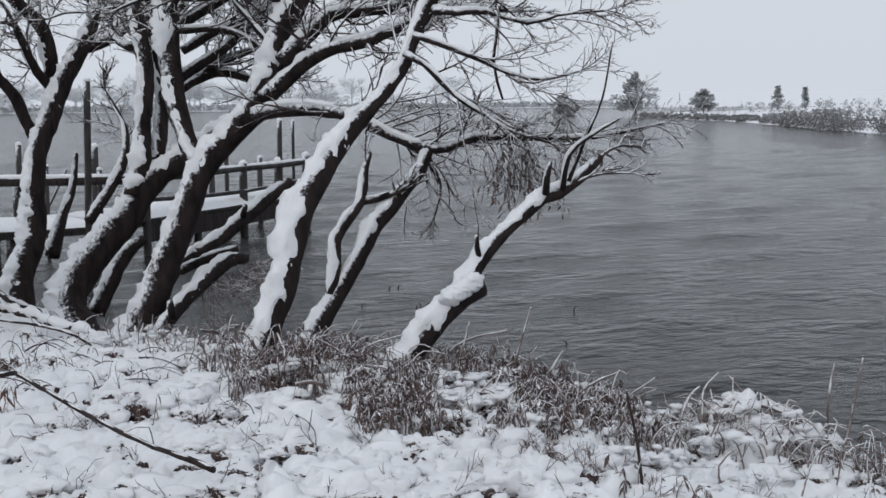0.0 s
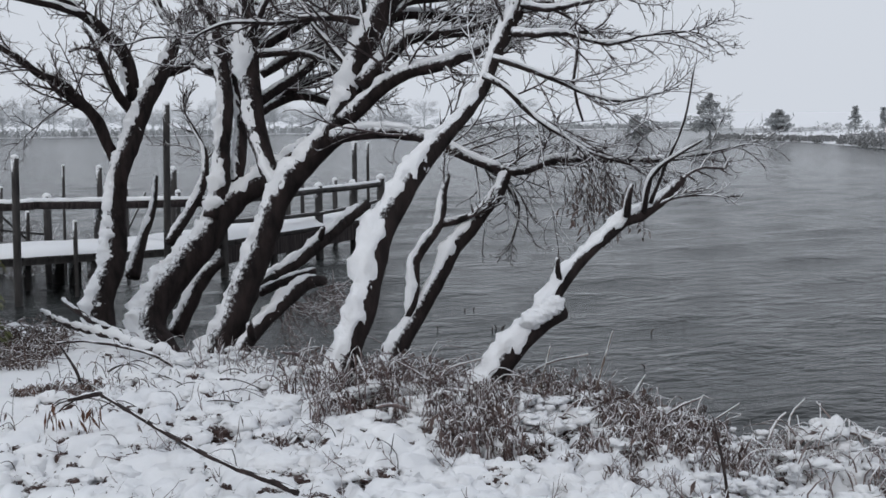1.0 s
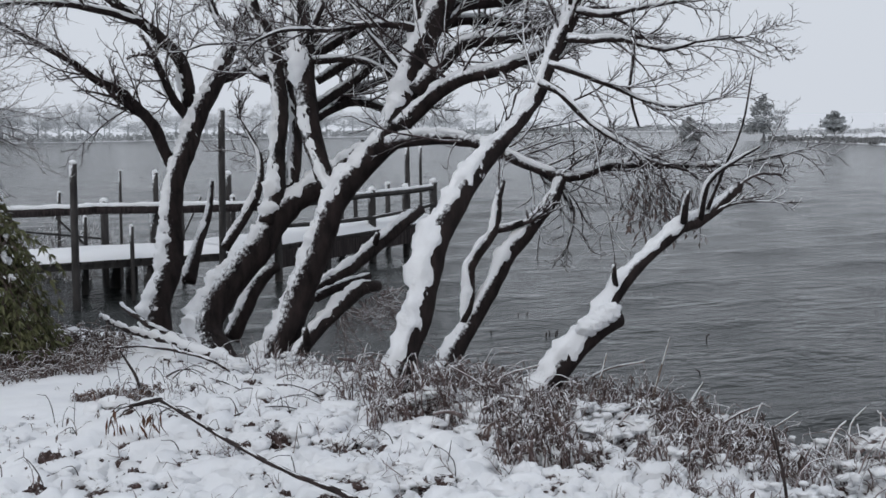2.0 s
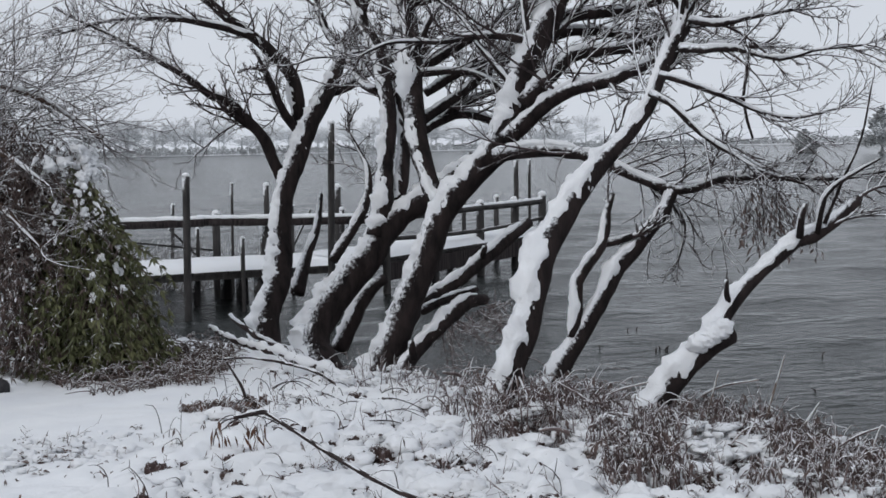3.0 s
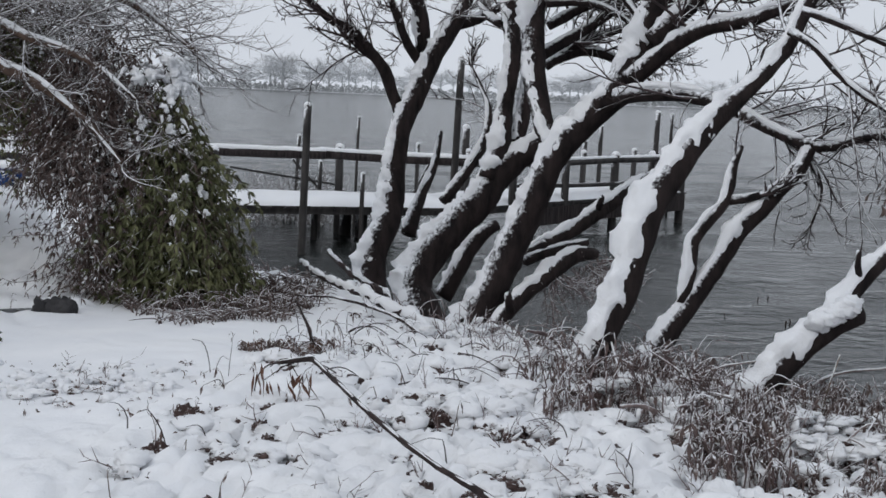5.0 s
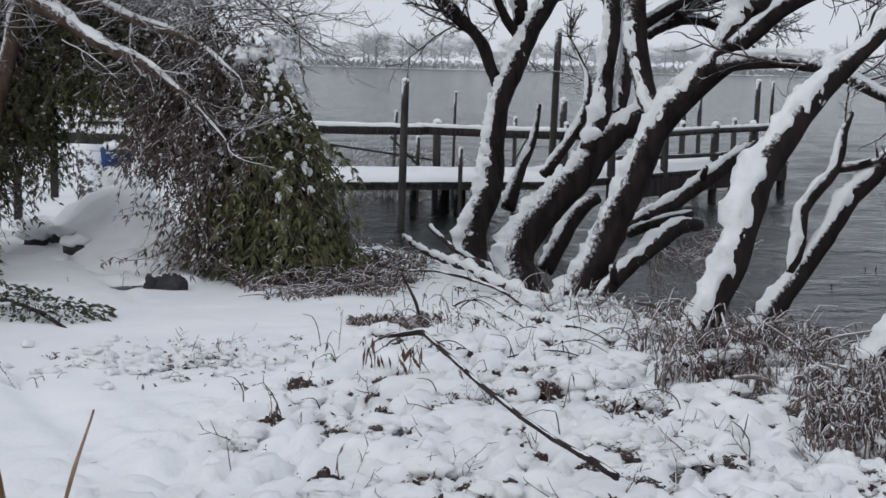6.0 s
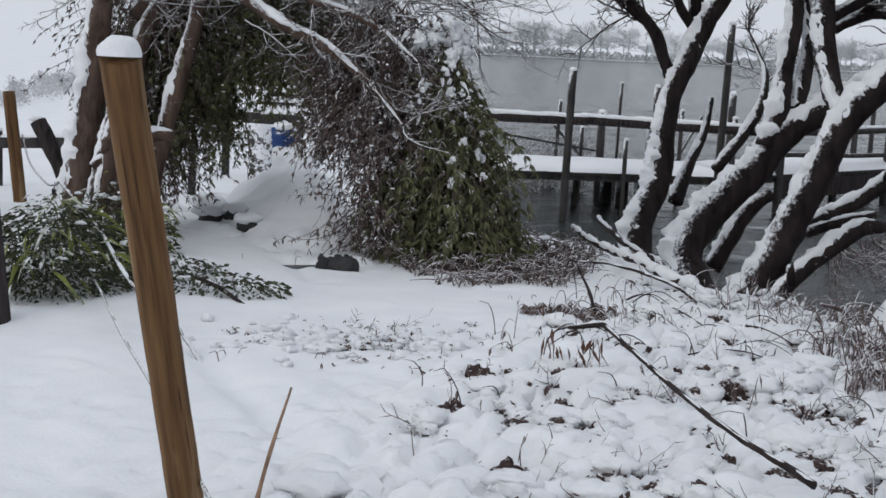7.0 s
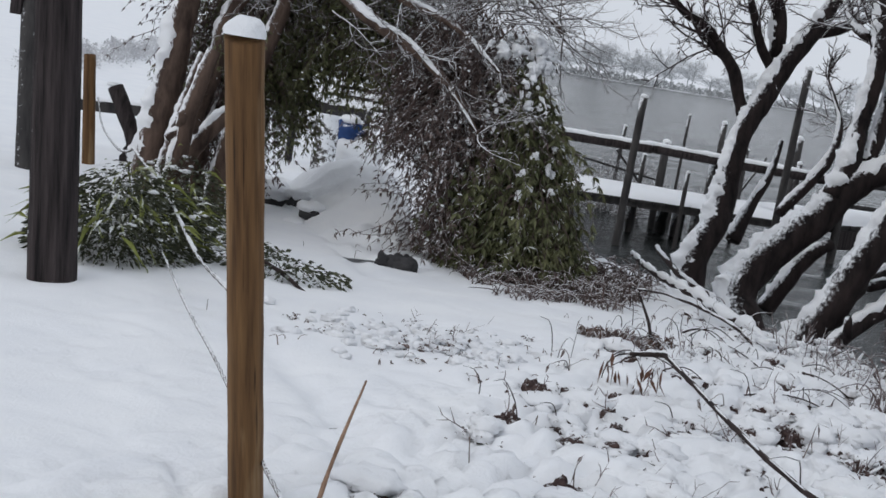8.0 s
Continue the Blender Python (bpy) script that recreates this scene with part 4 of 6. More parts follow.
# tall piles and rail posts
pile(jetty, "jetty_post", -4.05, 16.7, -0.8, 1.85, 0.05, (0.03, 0.02))
pile(jetty, "jetty_post", -2.32, 17.45, -0.8, 2.5, 0.048, (0.06, 0.03))
pile(jetty, "jetty_post", -4.21, 19.25, -0.8, 1.24, 0.06)
pile(jetty, "jetty_post", -3.42, 18.85, -0.8, 1.10, 0.075)
pile(jetty, "jetty_post", -4.15, 20.0, -0.6, 1.65, 0.022, (0.03, 0.0))
pile(jetty, "jetty_post", -3.6, 20.0, -0.6, 1.62, 0.045)
pile(jetty, "jetty_post", -2.52, 20.0, -0.6, 1.58, 0.055)
pile(jetty, "jetty_post", -2.36, 19.2, -0.6, 1.28, 0.04)
pile(jetty, "jetty_post", -5.32, 20.9, -0.6, 1.30, 0.03, (0.06, 0.0))
pile(jetty, "jetty_post", -4.55, 19.5, -0.6, 1.0, 0.03)
pile(jetty, "jetty_post", -3.15, 19.6, -0.6, 1.32, 0.03)
pile(jetty, "jetty_post", -3.53, 17.75, -0.6, 0.98, 0.03)
pile(jetty, "jetty_post", -4.02, 18.95, -0.8, 0.45, 0.09, cap=False)
pile(jetty, "jetty_post", -3.75, 18.75, -0.8, 0.45, 0.09, cap=False)
pile(jetty, "jetty_post", -3.4, 18.1, -0.8, 0.45, 0.06, cap=False)
pile(jetty, "jetty_post", -4.3, 18.3, -0.8, 0.45, 0.05, cap=False)
pile(jetty, "jetty_post", -5.5, 17.6, -0.8, 1.2, 0.06)
pile(jetty, "jetty_post", -1.75, 19.5, -0.8, 1.16, 0.06)
pile(jetty, "jetty_post", -1.1, 20.8, -0.8, 1.16, 0.06)
pile(jetty, "jetty_post", -0.42, 22.25, -0.8, 1.2, 0.07)
pile(jetty, "jetty_post", 0.15, 23.4, -0.8, 1.2, 0.06)
pile(jetty, "jetty_post", 0.66, 24.1, -0.8, 1.25, 0.075)
pile(jetty, "jetty_post", 0.20, 24.6, -0.8, 1.87, 0.05)
pile(jetty, "jetty_post", 0.45, 25.0, -0.8, 1.85, 0.03)
pile(jetty, "jetty_post", -0.17, 24.5, -0.8, 1.2, 0.05)
pile(jetty, "jetty_post", -0.75, 24.0, -0.8, 1.6, 0.04)
pile(jetty, "jetty_post", -1.0, 23.6, -0.8, 1.35, 0.05)
pile(jetty, "jetty_post", -0.95, 22.6, -0.8, 1.2, 0.05)
for a, b in (((-5.0, 19.6, 1.0), (-4.5, 20.1, 0.35)), ((-5.4, 18.0, 0.95), (-4.45, 20.2, 0.62)), ((-2.9, 19.8, 1.25), (-3.2, 19.6, 0.6))):
    m = Mesh()
    m.box(a, b, 0.018, 0.028)
    flat(part("brace", m.data(), TIMBER, jetty))

# ---- the evergreen thicket ----
def strings(leaf, stem, centre, spread, tops, drops, count, leaves, size, fall=0.75, snow=None, wild=0.16, taper=0.0):
    """Hanging sprays of narrow leaves inside an uneven mass."""
    for k in range(count):
        a, q = rnd.uniform(0, 6.28), math.sqrt(rnd.random())
        x, y = centre[0] + spread[0] * q * math.cos(a), centre[1] + spread[1] * q * math.sin(a)
        p = np.array([x, y, rnd.uniform(*tops) - 0.25 * q * q - taper * q])
        p[2] = max(p[2], tops[0])
        length = rnd.uniform(*drops)
        d = np.array([math.cos(a) * 0.28 + rnd.gauss(0, wild), math.sin(a) * 0.28 + rnd.gauss(0, wild), -fall])
        n = max(3, int(length / 0.07))
        path = [(*p, 0.004)]
        for i in range(n):
            d = d + np.array([rnd.gauss(0, wild), rnd.gauss(0, wild), -0.09 + rnd.gauss(0, wild * 0.5)])
            d /= np.linalg.norm(d)
            p = p + d * length / n
            if p[2] < ground_z(p[0], p[1]) + 0.03:
                break
            path.append((*p, 0.004 - 0.003 * i / n))
            for j in range(leaves):
                w = d * 0.6 + np.array([rnd.gauss(0, 0.6), rnd.gauss(0, 0.6), rnd.gauss(-0.25, 0.4)])
                s = rnd.uniform(*size)
                leaf.blade(p, w, s, s * rnd.uniform(0.2, 0.36), 0.5)
            if snow is not None and rnd.random() < 0.05:
                s = rnd.uniform(0.004, 0.010)
                snow.blob(p + np.array([0, 0, 0.008]), (s * rnd.uniform(0.8, 2.4), s * rnd.uniform(0.8, 2.0), s * rnd.uniform(0.6, 1.2)), k, 0.6, 4, 6)
        if len(path) > 2:
            stem.tube(path, 3, cap=False)


thicket = thing("evergreen_tree", "arching evergreen tree with hanging leafy sprays, bowed down by snow", "tree")
for nm, pts in (
    ("stem", ((-5.3500000000000005, 8.87, 0.4, 0.08375), (-5.32, 8.87, 1.07, 0.067), (-5.25, 8.96, 1.5, 0.063), (-5.17, 9.08, 2.13, 0.059), (-5.04, 9.16, 2.45, 0.055), (-4.95, 9.26, 2.89, 0.043))),
    ("stem", ((-5.37, 9.17, 0.4, 0.07125000000000001), (-5.34, 9.17, 1.0, 0.057), (-5.28, 9.26, 1.51, 0.053), (-5.17, 9.37, 1.98, 0.049), (-5.08, 9.45, 2.37, 0.045), (-4.99, 9.55, 2.84, 0.037))),
    ("stem", ((-5.0200000000000005, 8.86, 0.4, 0.0775), (-4.99, 8.86, 1.05, 0.062), (-4.92, 8.94, 1.44, 0.059), (-4.85, 9.03, 1.91, 0.055), (-4.77, 9.11, 2.32, 0.051), (-4.68, 9.2, 2.69, 0.043), (-4.6, 9.26, 2.97, 0.035))),
    ("stem", ((-5.24, 8.54, 0.6, 0.06160000000000001), (-4.99, 8.44, 1.11, 0.056), (-4.85, 8.52, 1.33, 0.052), (-4.75, 8.56, 1.43, 0.049), (-4.64, 8.59, 1.42, 0.034))),
    ("stem", ((-5.38, 8.63, 0.59, 0.155), (-5.40, 8.67, 0.83, 0.140), (-5.44, 8.72, 1.31, 0.112), (-5.45, 8.79, 1.71, 0.096), (-5.42, 8.87, 2.12, 0.088), (-5.40, 8.94, 2.56, 0.070))),
    ("stem", ((-5.23, 8.52, 0.78, 0.078), (-5.18, 8.6, 1.18, 0.07), (-5.15, 8.66, 1.48, 0.066), (-5.12, 8.72, 1.77, 0.055))),
    ("stub", ((-4.95, 8.20, 0.8, 0.065), (-4.90, 8.18, 1.12, 0.058), (-4.87, 8.20, 1.42, 0.052), (-4.84, 8.24, 1.62, 0.05), (-4.80, 8.27, 1.82, 0.046))),
    ("limb", ((-5.30, 9.15, 2.2, 0.075), (-4.96, 9.10, 2.60, 0.07), (-4.47, 9.01, 2.42, 0.062), (-4.10, 8.87, 2.24, 0.052), (-3.80, 8.84, 2.11, 0.045), (-3.53, 8.79, 1.97, 0.034), (-3.26, 8.73, 1.79, 0.022), (-3.04, 8.67, 1.58, 0.012))),
    ("limb", ((-4.70, 9.1, 2.5, 0.05), (-4.18, 9.10, 2.47, 0.034), (-3.83, 8.97, 2.35, 0.030), (-3.49, 8.95, 2.25, 0.024), (-3.26, 8.89, 2.15, 0.018), (-3.02, 8.83, 1.98, 0.010))),
    ("limb", ((-4.6, 9.2, 2.5, 0.04), (-4.0, 9.4, 2.75, 0.03), (-3.3, 9.4, 2.6, 0.022), (-2.8, 9.3, 2.3, 0.012))),
    ("limb", ((-5.35, 8.8, 2.3, 0.04), (-5.0, 8.6, 2.9, 0.03), (-4.4, 8.5, 3.1, 0.02), (-3.8, 8.5, 2.95, 0.01))),
):
    limb(thicket, nm, *pts, snow=0.85, bark=BROWN_BARK)
for k in range(4):
    p = np.array([rnd.gauss(-5.02, 0.12), rnd.gauss(8.4, 0.1), rnd.uniform(0.95, 1.55)])
    q = p + np.array([rnd.uniform(0.05, 0.28), rnd.uniform(-0.12, 0.1), rnd.uniform(0.02, 0.26)])
    limb(thicket, "spur", (*p, 0.036), (*((p + q) / 2 + rnd.gauss(0, 0.02)), 0.03), (*q, 0.022), snow=1.35, bark=BROWN_BARK)
m = Mesh()
for kind, pts in TWIGS.get(thicket.name, []):
    for p in pts[(len(pts) // 3)::2] if kind == "limb" else ():
        for k in range(2 if p[0] > -3.9 else 1):
            low = -0.5 if p[0] > -3.9 else 0.1
            twig(m, p[:3], (rnd.gauss(0.35, 0.4), rnd.gauss(-0.1, 0.35), rnd.gauss(low, 0.4)), rnd.uniform(0.25, 0.6), 0.006, 0)
for k in range(55):
    x, y, z = rnd.uniform(-4.4, -3.0), rnd.uniform(8.9, 9.9), rnd.uniform(2.2, 2.9)
    twig(m, (x, y, z), (rnd.gauss(0.9, 0.3), rnd.gauss(-0.1, 0.3), rnd.gauss(0.25, 0.3)), rnd.uniform(0.6, 1.2), 0.006, 0)
for k in range(110):
    x, y, z = rnd.uniform(-5.8, -3.3), rnd.uniform(8.9, 9.9), rnd.uniform(2.2, 3.0)
    twig(m, (x, y, z), (rnd.gauss(0.4, 0.5), rnd.gauss(-0.1, 0.4), rnd.gauss(0.15, 0.45)), rnd.uniform(0.5, 1.0), 0.007, 0)
tagged(part("twig_spray", m.data(), PALE_TWIG, thicket, "long thin twigs white with frost"), kind="stuff")
flakes = Mesh()
leaf, stem = Mesh(), Mesh()
strings(leaf, stem, (-2.90, 9.15), (0.27, 0.32), (1.0, 2.25), (0.3, 0.75), 760, 8, (0.025, 0.075), snow=flakes, wild=0.2, taper=0.5)
strings(leaf, stem, (-2.88, 9.05), (0.16, 0.16), (1.5, 2.3), (0.3, 0.6), 150, 7, (0.025, 0.075), snow=flakes, wild=0.16, taper=0.3)
strings(leaf, stem, (-2.80, 9.0), (0.34, 0.30), (1.0, 1.45), (0.25, 0.5), 300, 7, (0.03, 0.075), wild=0.2)
strings(leaf, stem, (-5.26, 9.6), (0.30, 0.35), (1.75, 2.6), (0.35, 0.85), 760, 6, (0.02, 0.055), snow=flakes, wild=0.24)
strings(leaf, stem, (-4.60, 9.65), (0.48, 0.30), (2.0, 2.75), (0.2, 0.5), 900, 6, (0.02, 0.055), snow=flakes, wild=0.24)
strings(leaf, stem, (-4.02, 9.4), (0.04, 0.08), (2.0, 2.3), (0.6, 0.85), 14, 5, (0.02, 0.055), snow=flakes)
tagged(part("foliage", leaf.data(), LEAF, thicket, "dull olive-green narrow leaves"), kind="stuff")
part("sprays", stem.data(), WITHY, thicket)
leaf, stem = Mesh(), Mesh()
strings(leaf, stem, (-3.22, 9.08), (0.20, 0.40), (1.0, 2.2), (0.4, 1.0), 520, 3, (0.02, 0.055), snow=flakes, wild=0.30)
strings(leaf, stem, (-3.60, 9.25), (0.24, 0.35), (1.65, 2.4), (0.25, 0.6), 420, 3, (0.02, 0.055), snow=flakes, wild=0.30)
strings(leaf, stem, (-5.40, 9.35), (0.38, 0.28), (1.2, 2.9), (0.3, 0.7), 420, 3, (0.02, 0.055), snow=flakes, wild=0.34)
strings(leaf, stem, (-4.85, 10.0), (1.1, 0.3), (2.35, 3.3), (0.2, 0.7), 700, 3, (0.02, 0.055), snow=flakes, wild=0.4)
strings(leaf, stem, (-3.40, 9.25), (0.34, 0.45), (1.75, 2.5), (0.25, 0.65), 440, 3, (0.02, 0.055), snow=flakes, wild=0.34)
tagged(part("withered_foliage", leaf.data(), DEAD_LEAF, thicket, "withered brown leaves"), kind="stuff")
part("brown_sprays", stem.data(), WITHY, thicket, "tangled brown hanging twigs")
for k in range(18):
    a, z = rnd.uniform(0, 6.28), rnd.uniform(0.9, 2.25) if rnd.random() < 0.7 else rnd.uniform(1.8, 2.2)
    q = 0.38 * (1 - 0.45 * max(0, z - 1.6)) * rnd.uniform(0.6, 1.05)
    c = np.array([-2.98 + q * math.cos(a), 9.1 + q * math.sin(a), z])
    for j in range(7):
        s = rnd.uniform(0.006, 0.014)
        flakes.blob(c + np.array([rnd.gauss(0, 0.03), rnd.gauss(0, 0.03), -0.10 * rnd.random()]), (s * rnd.uniform(0.7, 2.2), s, s * rnd.uniform(0.7, 2.0)), k + j, 0.7, 6, 8)
for k in range(60):
    a = rnd.uniform(0, 6.28)
    q = rnd.uniform(0.10, 0.30)
    p = np.array([-3.02 + q * math.cos(a) * 1.3, 9.08 + q * math.sin(a), rnd.uniform(1.85, 2.25) if k < 24 else rnd.uniform(0.95, 1.9)])
    d = np.array([math.cos(a), math.sin(a), -rnd.uniform(0.3, 1.4)])
    d /= np.linalg.norm(d)
    ln, r = rnd.uniform(0.03, 0.10), rnd.uniform(0.005, 0.014)
    flakes.tube([(*(p + d * ln * j / 5 - np.array([0, 0, 0.25 * ln * (j / 5) ** 2])), r * (0.5, 1.0, 1.1, 0.9, 0.7, 0.3)[j]) for j in range(6)], 7, 0.9, seed=k)
for k in range(80):
    z = 2.26 - 1.30 * rnd.random() ** 1.5
    a = rnd.uniform(-1.3, 0.7)
    q = (0.06 + 0.32 * (2.3 - z) / 1.3) * rnd.uniform(0.85, 1.12)
    p = np.array([-2.88 + q * math.cos(a), 9.08 + q * math.sin(a), z])
    d = np.array([0.8 * math.cos(a), 0.8 * math.sin(a), -rnd.uniform(0.2, 1.1)])
    ln, r = rnd.uniform(0.02, 0.05), rnd.uniform(0.004, 0.011)
    flakes.tube([(*(p + d * ln * j / 5), r * (0.4, 1.0, 1.2, 1.0, 0.7, 0.3)[j]) for j in range(6)], 7, 0.9, seed=k)
for k in range(7):
    flakes.blob((rnd.gauss(-2.98, 0.08), rnd.gauss(8.95, 0.06), rnd.uniform(2.08, 2.24)), (rnd.uniform(0.025, 0.05), 0.035, rnd.uniform(0.02, 0.035)), k, 0.9, 10, 14)
for k in range(44):
    z = 2.24 - 1.25 * rnd.random() ** 1.2
    a = rnd.uniform(-1.3, 0.5)
    q = (0.05 + 0.32 * (2.3 - z) / 1.3) * rnd.uniform(0.9, 1.1)
    w = rnd.uniform(0.008, 0.018) * (1.5 if z > 2.0 else 1.0)
    for j in range(3):
        flakes.blob((-2.88 + q * math.cos(a) + rnd.gauss(0, 0.5 * w), 9.05 + q * math.sin(a), z - 0.8 * w * j), (w * rnd.uniform(0.8, 1.3), w, w * rnd.uniform(0.7, 1.3)), k + j, 0.75, 11, 14)
tagged(part("snow_load", flakes.data(), SNOW_CAP, thicket, "clots of snow on the sprays"), kind="stuff")

# ---- posts, rope and odds and ends on the lawn ----
def round_post(name, label, base, top, r, material, capped=True, group=""):
    ob = thing(name, label, "post", group)
    b, t = Vector(base), Vector(top)
    m = Mesh()
    m.tube([(0, 0, (t - b).length * k / 24, r * (1.06 - 0.12 * k / 24)) for k in range(25)], 20, 0.035)
    shaft = part("shaft", m.data(), material, ob)
    shaft.location = b
    shaft.rotation_mode = "QUATERNION"
    shaft.rotation_quaternion = (t - b).to_track_quat("Z", "Y")
    if capped:
        c, sides, rings = Mesh(), 20, 7
        for i in range(rings):
            th = math.pi / 2 * i / rings
            rr, zz = r * 1.04 * math.cos(th) ** 0.7, r * 0.95 * math.sin(th)
            for k in range(sides):
                a = 2 * math.pi * k / sides
                w = 1 + 0.10 * noise.noise(Vector((1.4 * math.cos(a), 1.4 * math.sin(a), i * 0.4)))
                c.v.append((t.x + rr * w * math.cos(a), t.y + rr * w * math.sin(a), t.z + zz * w))
        c.v.append((t.x, t.y, t.z + r * 0.97))
        for i in range(rings - 1):
            for k in range(sides):
                q, s = i * sides + k, i * sides + (k + 1) % sides
                c.f.append((q, s, s + sides, q + sides))
        for k in range(sides):
            c.f.append(((rings - 1) * sides + k, (rings - 1) * sides + (k + 1) % sides, len(c.v) - 1))
        part("snow_cap", c.data(), SNOW_CAP, ob, "rounded white cap of snow")
    return ob


round_post("fence_post", "round tan treated-pine post with a rounded snow cap, leaning a little", (-1.769, 3.982, 0.6), (-1.601, 3.314, 2.061), 0.0465, TREATED, group="rope fence posts")
round_post("fence_post", "round tan treated-pine post standing by the dark pole", (-6.78, 9.81, 0.4), (-7.00, 9.91, 1.55), 0.052, TREATED, False, "rope fence posts")
round_post("utility_pole", "thick tarred timber pole, dark and cracked, standing in snow", (-3.885, 5.755, 0.5), (-4.538, 6.078, 4.0), 0.109, TARRED, False)
round_post("trunk_post", "grey bare trunk standing behind the pole", (-6.60, 8.80, 0.4), (-7.40, 9.5, 2.7), 0.068, TIMBER, False)
m = Mesh()
m.box((-7.18, 9.2, 1.80), (-7.18, 9.2, 1.98), 0.10, 0.08)
tagged(flat(part("bird_box", m.data(), TARRED)), "small dark box fixed high on the grey trunk", "box")

leaning = thing("timber_stump", "short black leaning timber stump with a snowy top", "stump")
m = Mesh()
m.tube(curve([(-6.10, 9.55, 0.4, 0.062), (-6.22, 9.56, 0.95, 0.060), (-6.34, 9.56, 1.17, 0.066), (-6.45, 9.55, 1.36, 0.062)], 0.08), 10, 0.1)
part("shaft", m.data(), TARRED, leaning)
m = Mesh()
m.blob((-6.46, 9.55, 1.375), (0.06, 0.06, 0.025), 2)
part("snow_cap", m.data(), SNOW_CAP, leaning)


def rope(label, *pts, r=0.011, load=0.0):
    ob = thing("rope", label, "rope")
    p = curve([(*q, r) for q in pts], 0.02)
    m, c = Mesh(), Mesh()
    for ply in range(2):
        ply_path = []
        for k, q in enumerate(p):
            a = k * 0.75 + ply * math.pi
            ply_path.append((q[0] + 0.5 * r * math.cos(a), q[1], q[2] + 0.5 * r * math.sin(a), r * 0.62))
        m.tube(ply_path, 5)
    part("strand", m.data(), ROPE, ob)
    for k in range(0, len(p) - 1):
        if noise.noise(Vector(p[k][:3] * 6)) > (-0.15 if load else 0.12):
            w = r * (rnd.uniform(0.55, 0.9) + load * (1.3 if load and k > 0.55 * len(p) else 0.5))
            c.blob(p[k][:3] + np.array([0, 0, r * 0.8]), (w, w, w * 0.8), k, 0.5, 4, 6)
    tagged(part("snow_cover", c.data(), SNOW_CAP, ob), kind="stuff")


rope("loose rope hanging in a slack loop from the far post", (-6.80, 9.82, 1.22), (-6.54, 9.57, 1.03), (-5.9, 8.9, 0.98), (-5.35, 8.25, 1.06), (-4.99, 7.80, 1.15), r=0.008)
rope("rope under a thick sleeve of snow, running down into the lawn", (-4.99, 7.80, 1.15), (-4.13, 6.93, 1.06), (-3.33, 6.03, 0.97), (-2.95, 5.78, 0.87), (-2.66, 5.58, 0.72), r=0.009, load=0.35)
rope("thin striped rope with patches of snow, slung low over the lawn", (-4.93, 7.69, 0.98), (-3.82, 6.47, 0.86), (-2.96, 5.40, 0.89), (-2.35, 4.67, 0.91), (-1.69, 3.85, 0.93), (-1.37, 3.44, 0.93), (-1.0, 2.9, 0.72), r=0.0065)

# the heap under a snowy cover, with its dark open end
heap = thing("covered_boat", "low upturned boat under deep snow, dark end showing", "boat")
KEEL_A, KEEL_B = np.array([-3.30, 8.36]), np.array([-5.15, 11.3])
KEEL = float(np.linalg.norm(KEEL_B - KEEL_A))
KEEL_WAY = (KEEL_B - KEEL_A) / KEEL
KEEL_SIDE = np.array([-KEEL_WAY[1], KEEL_WAY[0]])


def heap_z(t, u):
    """Height of the drift over the boat: t along the keel, u across it, -1 to 1."""
    q = KEEL_A + KEEL_WAY * t * KEEL + KEEL_SIDE * u * (0.24 + 0.30 * t ** 0.8) * (1.9 if u > 0 else 1.0)
    top = 0.07 + 0.42 * smooth(t * 1.15) - 0.12 * smooth((t - 0.8) * 5)
    rise = float(smooth(1 - u)) if u > 0 else math.sqrt(max(0.0, 1 - u * u)) ** 1.4
    lump = 0.085 * noise.noise(Vector((q[0] * 3.5, q[1] * 3.5, 1))) + 0.045 * noise.noise(Vector((q[0] * 8, q[1] * 8, 1)))
    return float(q[0]), float(q[1]), ground_z(*q) - 0.06 + top * rise + lump


m = Mesh()
for i in range(61):
    for j in range(37):
        m.v.append(heap_z(i / 60, 1 - j / 18))
for i in range(60):
    for j in range(36):
        q = i * 37 + j
        m.f.append((q, q + 1, q + 38, q + 37))
m.f.append(tuple(range(37))[::-1])
m.f.append(tuple(60 * 37 + k for k in range(37)))
part("snow_cover", m.data(), SNOW_CAP, heap)
m = Mesh()
for q, w in (((-3.27, 8.22), 0.070), ((-3.20, 8.22), 0.060), ((-3.34, 8.21), 0.055)):
    m.blob((*q, ground_z(*q) + 0.01), (w * 1.3, w, 0.06), q[0] * 7, 0.7, 9, 14)
part("bow", m.data(), ROCK, heap, "dark wet hull end")

for t, u, w in ((0.44, 0.62, 0.09), (0.40, 0.80, 0.07), (0.62, 0.62, 0.09), (0.66, 0.80, 0.12), (0.52, 0.98, 0.12), (0.84, 0.75, 0.12), (0.9, 1.0, 0.15)):
    x, y, z = heap_z(t, u)
    rock = thing("rock", "dark boulder under a cushion of snow", "rock", "boulders by the boat")
    m = Mesh()
    m.blob((x, y, z + w * 0.05), (w, w * 0.9, w * 0.6), x * 3, 0.4, 8, 12)
    part("stone", m.data(), ROCK, rock)
    m = Mesh()
    m.blob((x - 0.01, y + 0.12 * w, z + w * 0.55), (w * 1.25, w * 1.1, w * 0.50), y * 3, 0.35, 9, 14)
    part("snow_cap", m.data(), SNOW_CAP, rock)

stump = thing("tree_stump", "squat stump plastered with snow, bark showing through", "stump")
m = Mesh()
m.tube(curve([(-6.50, 13.4, 0.3, 0.14), (-6.52, 13.42, 0.8, 0.125), (-6.56, 13.45, 1.16, 0.125)], 0.05), 14, 0.1)
part("bole", m.data(), PIEBALD, stump)

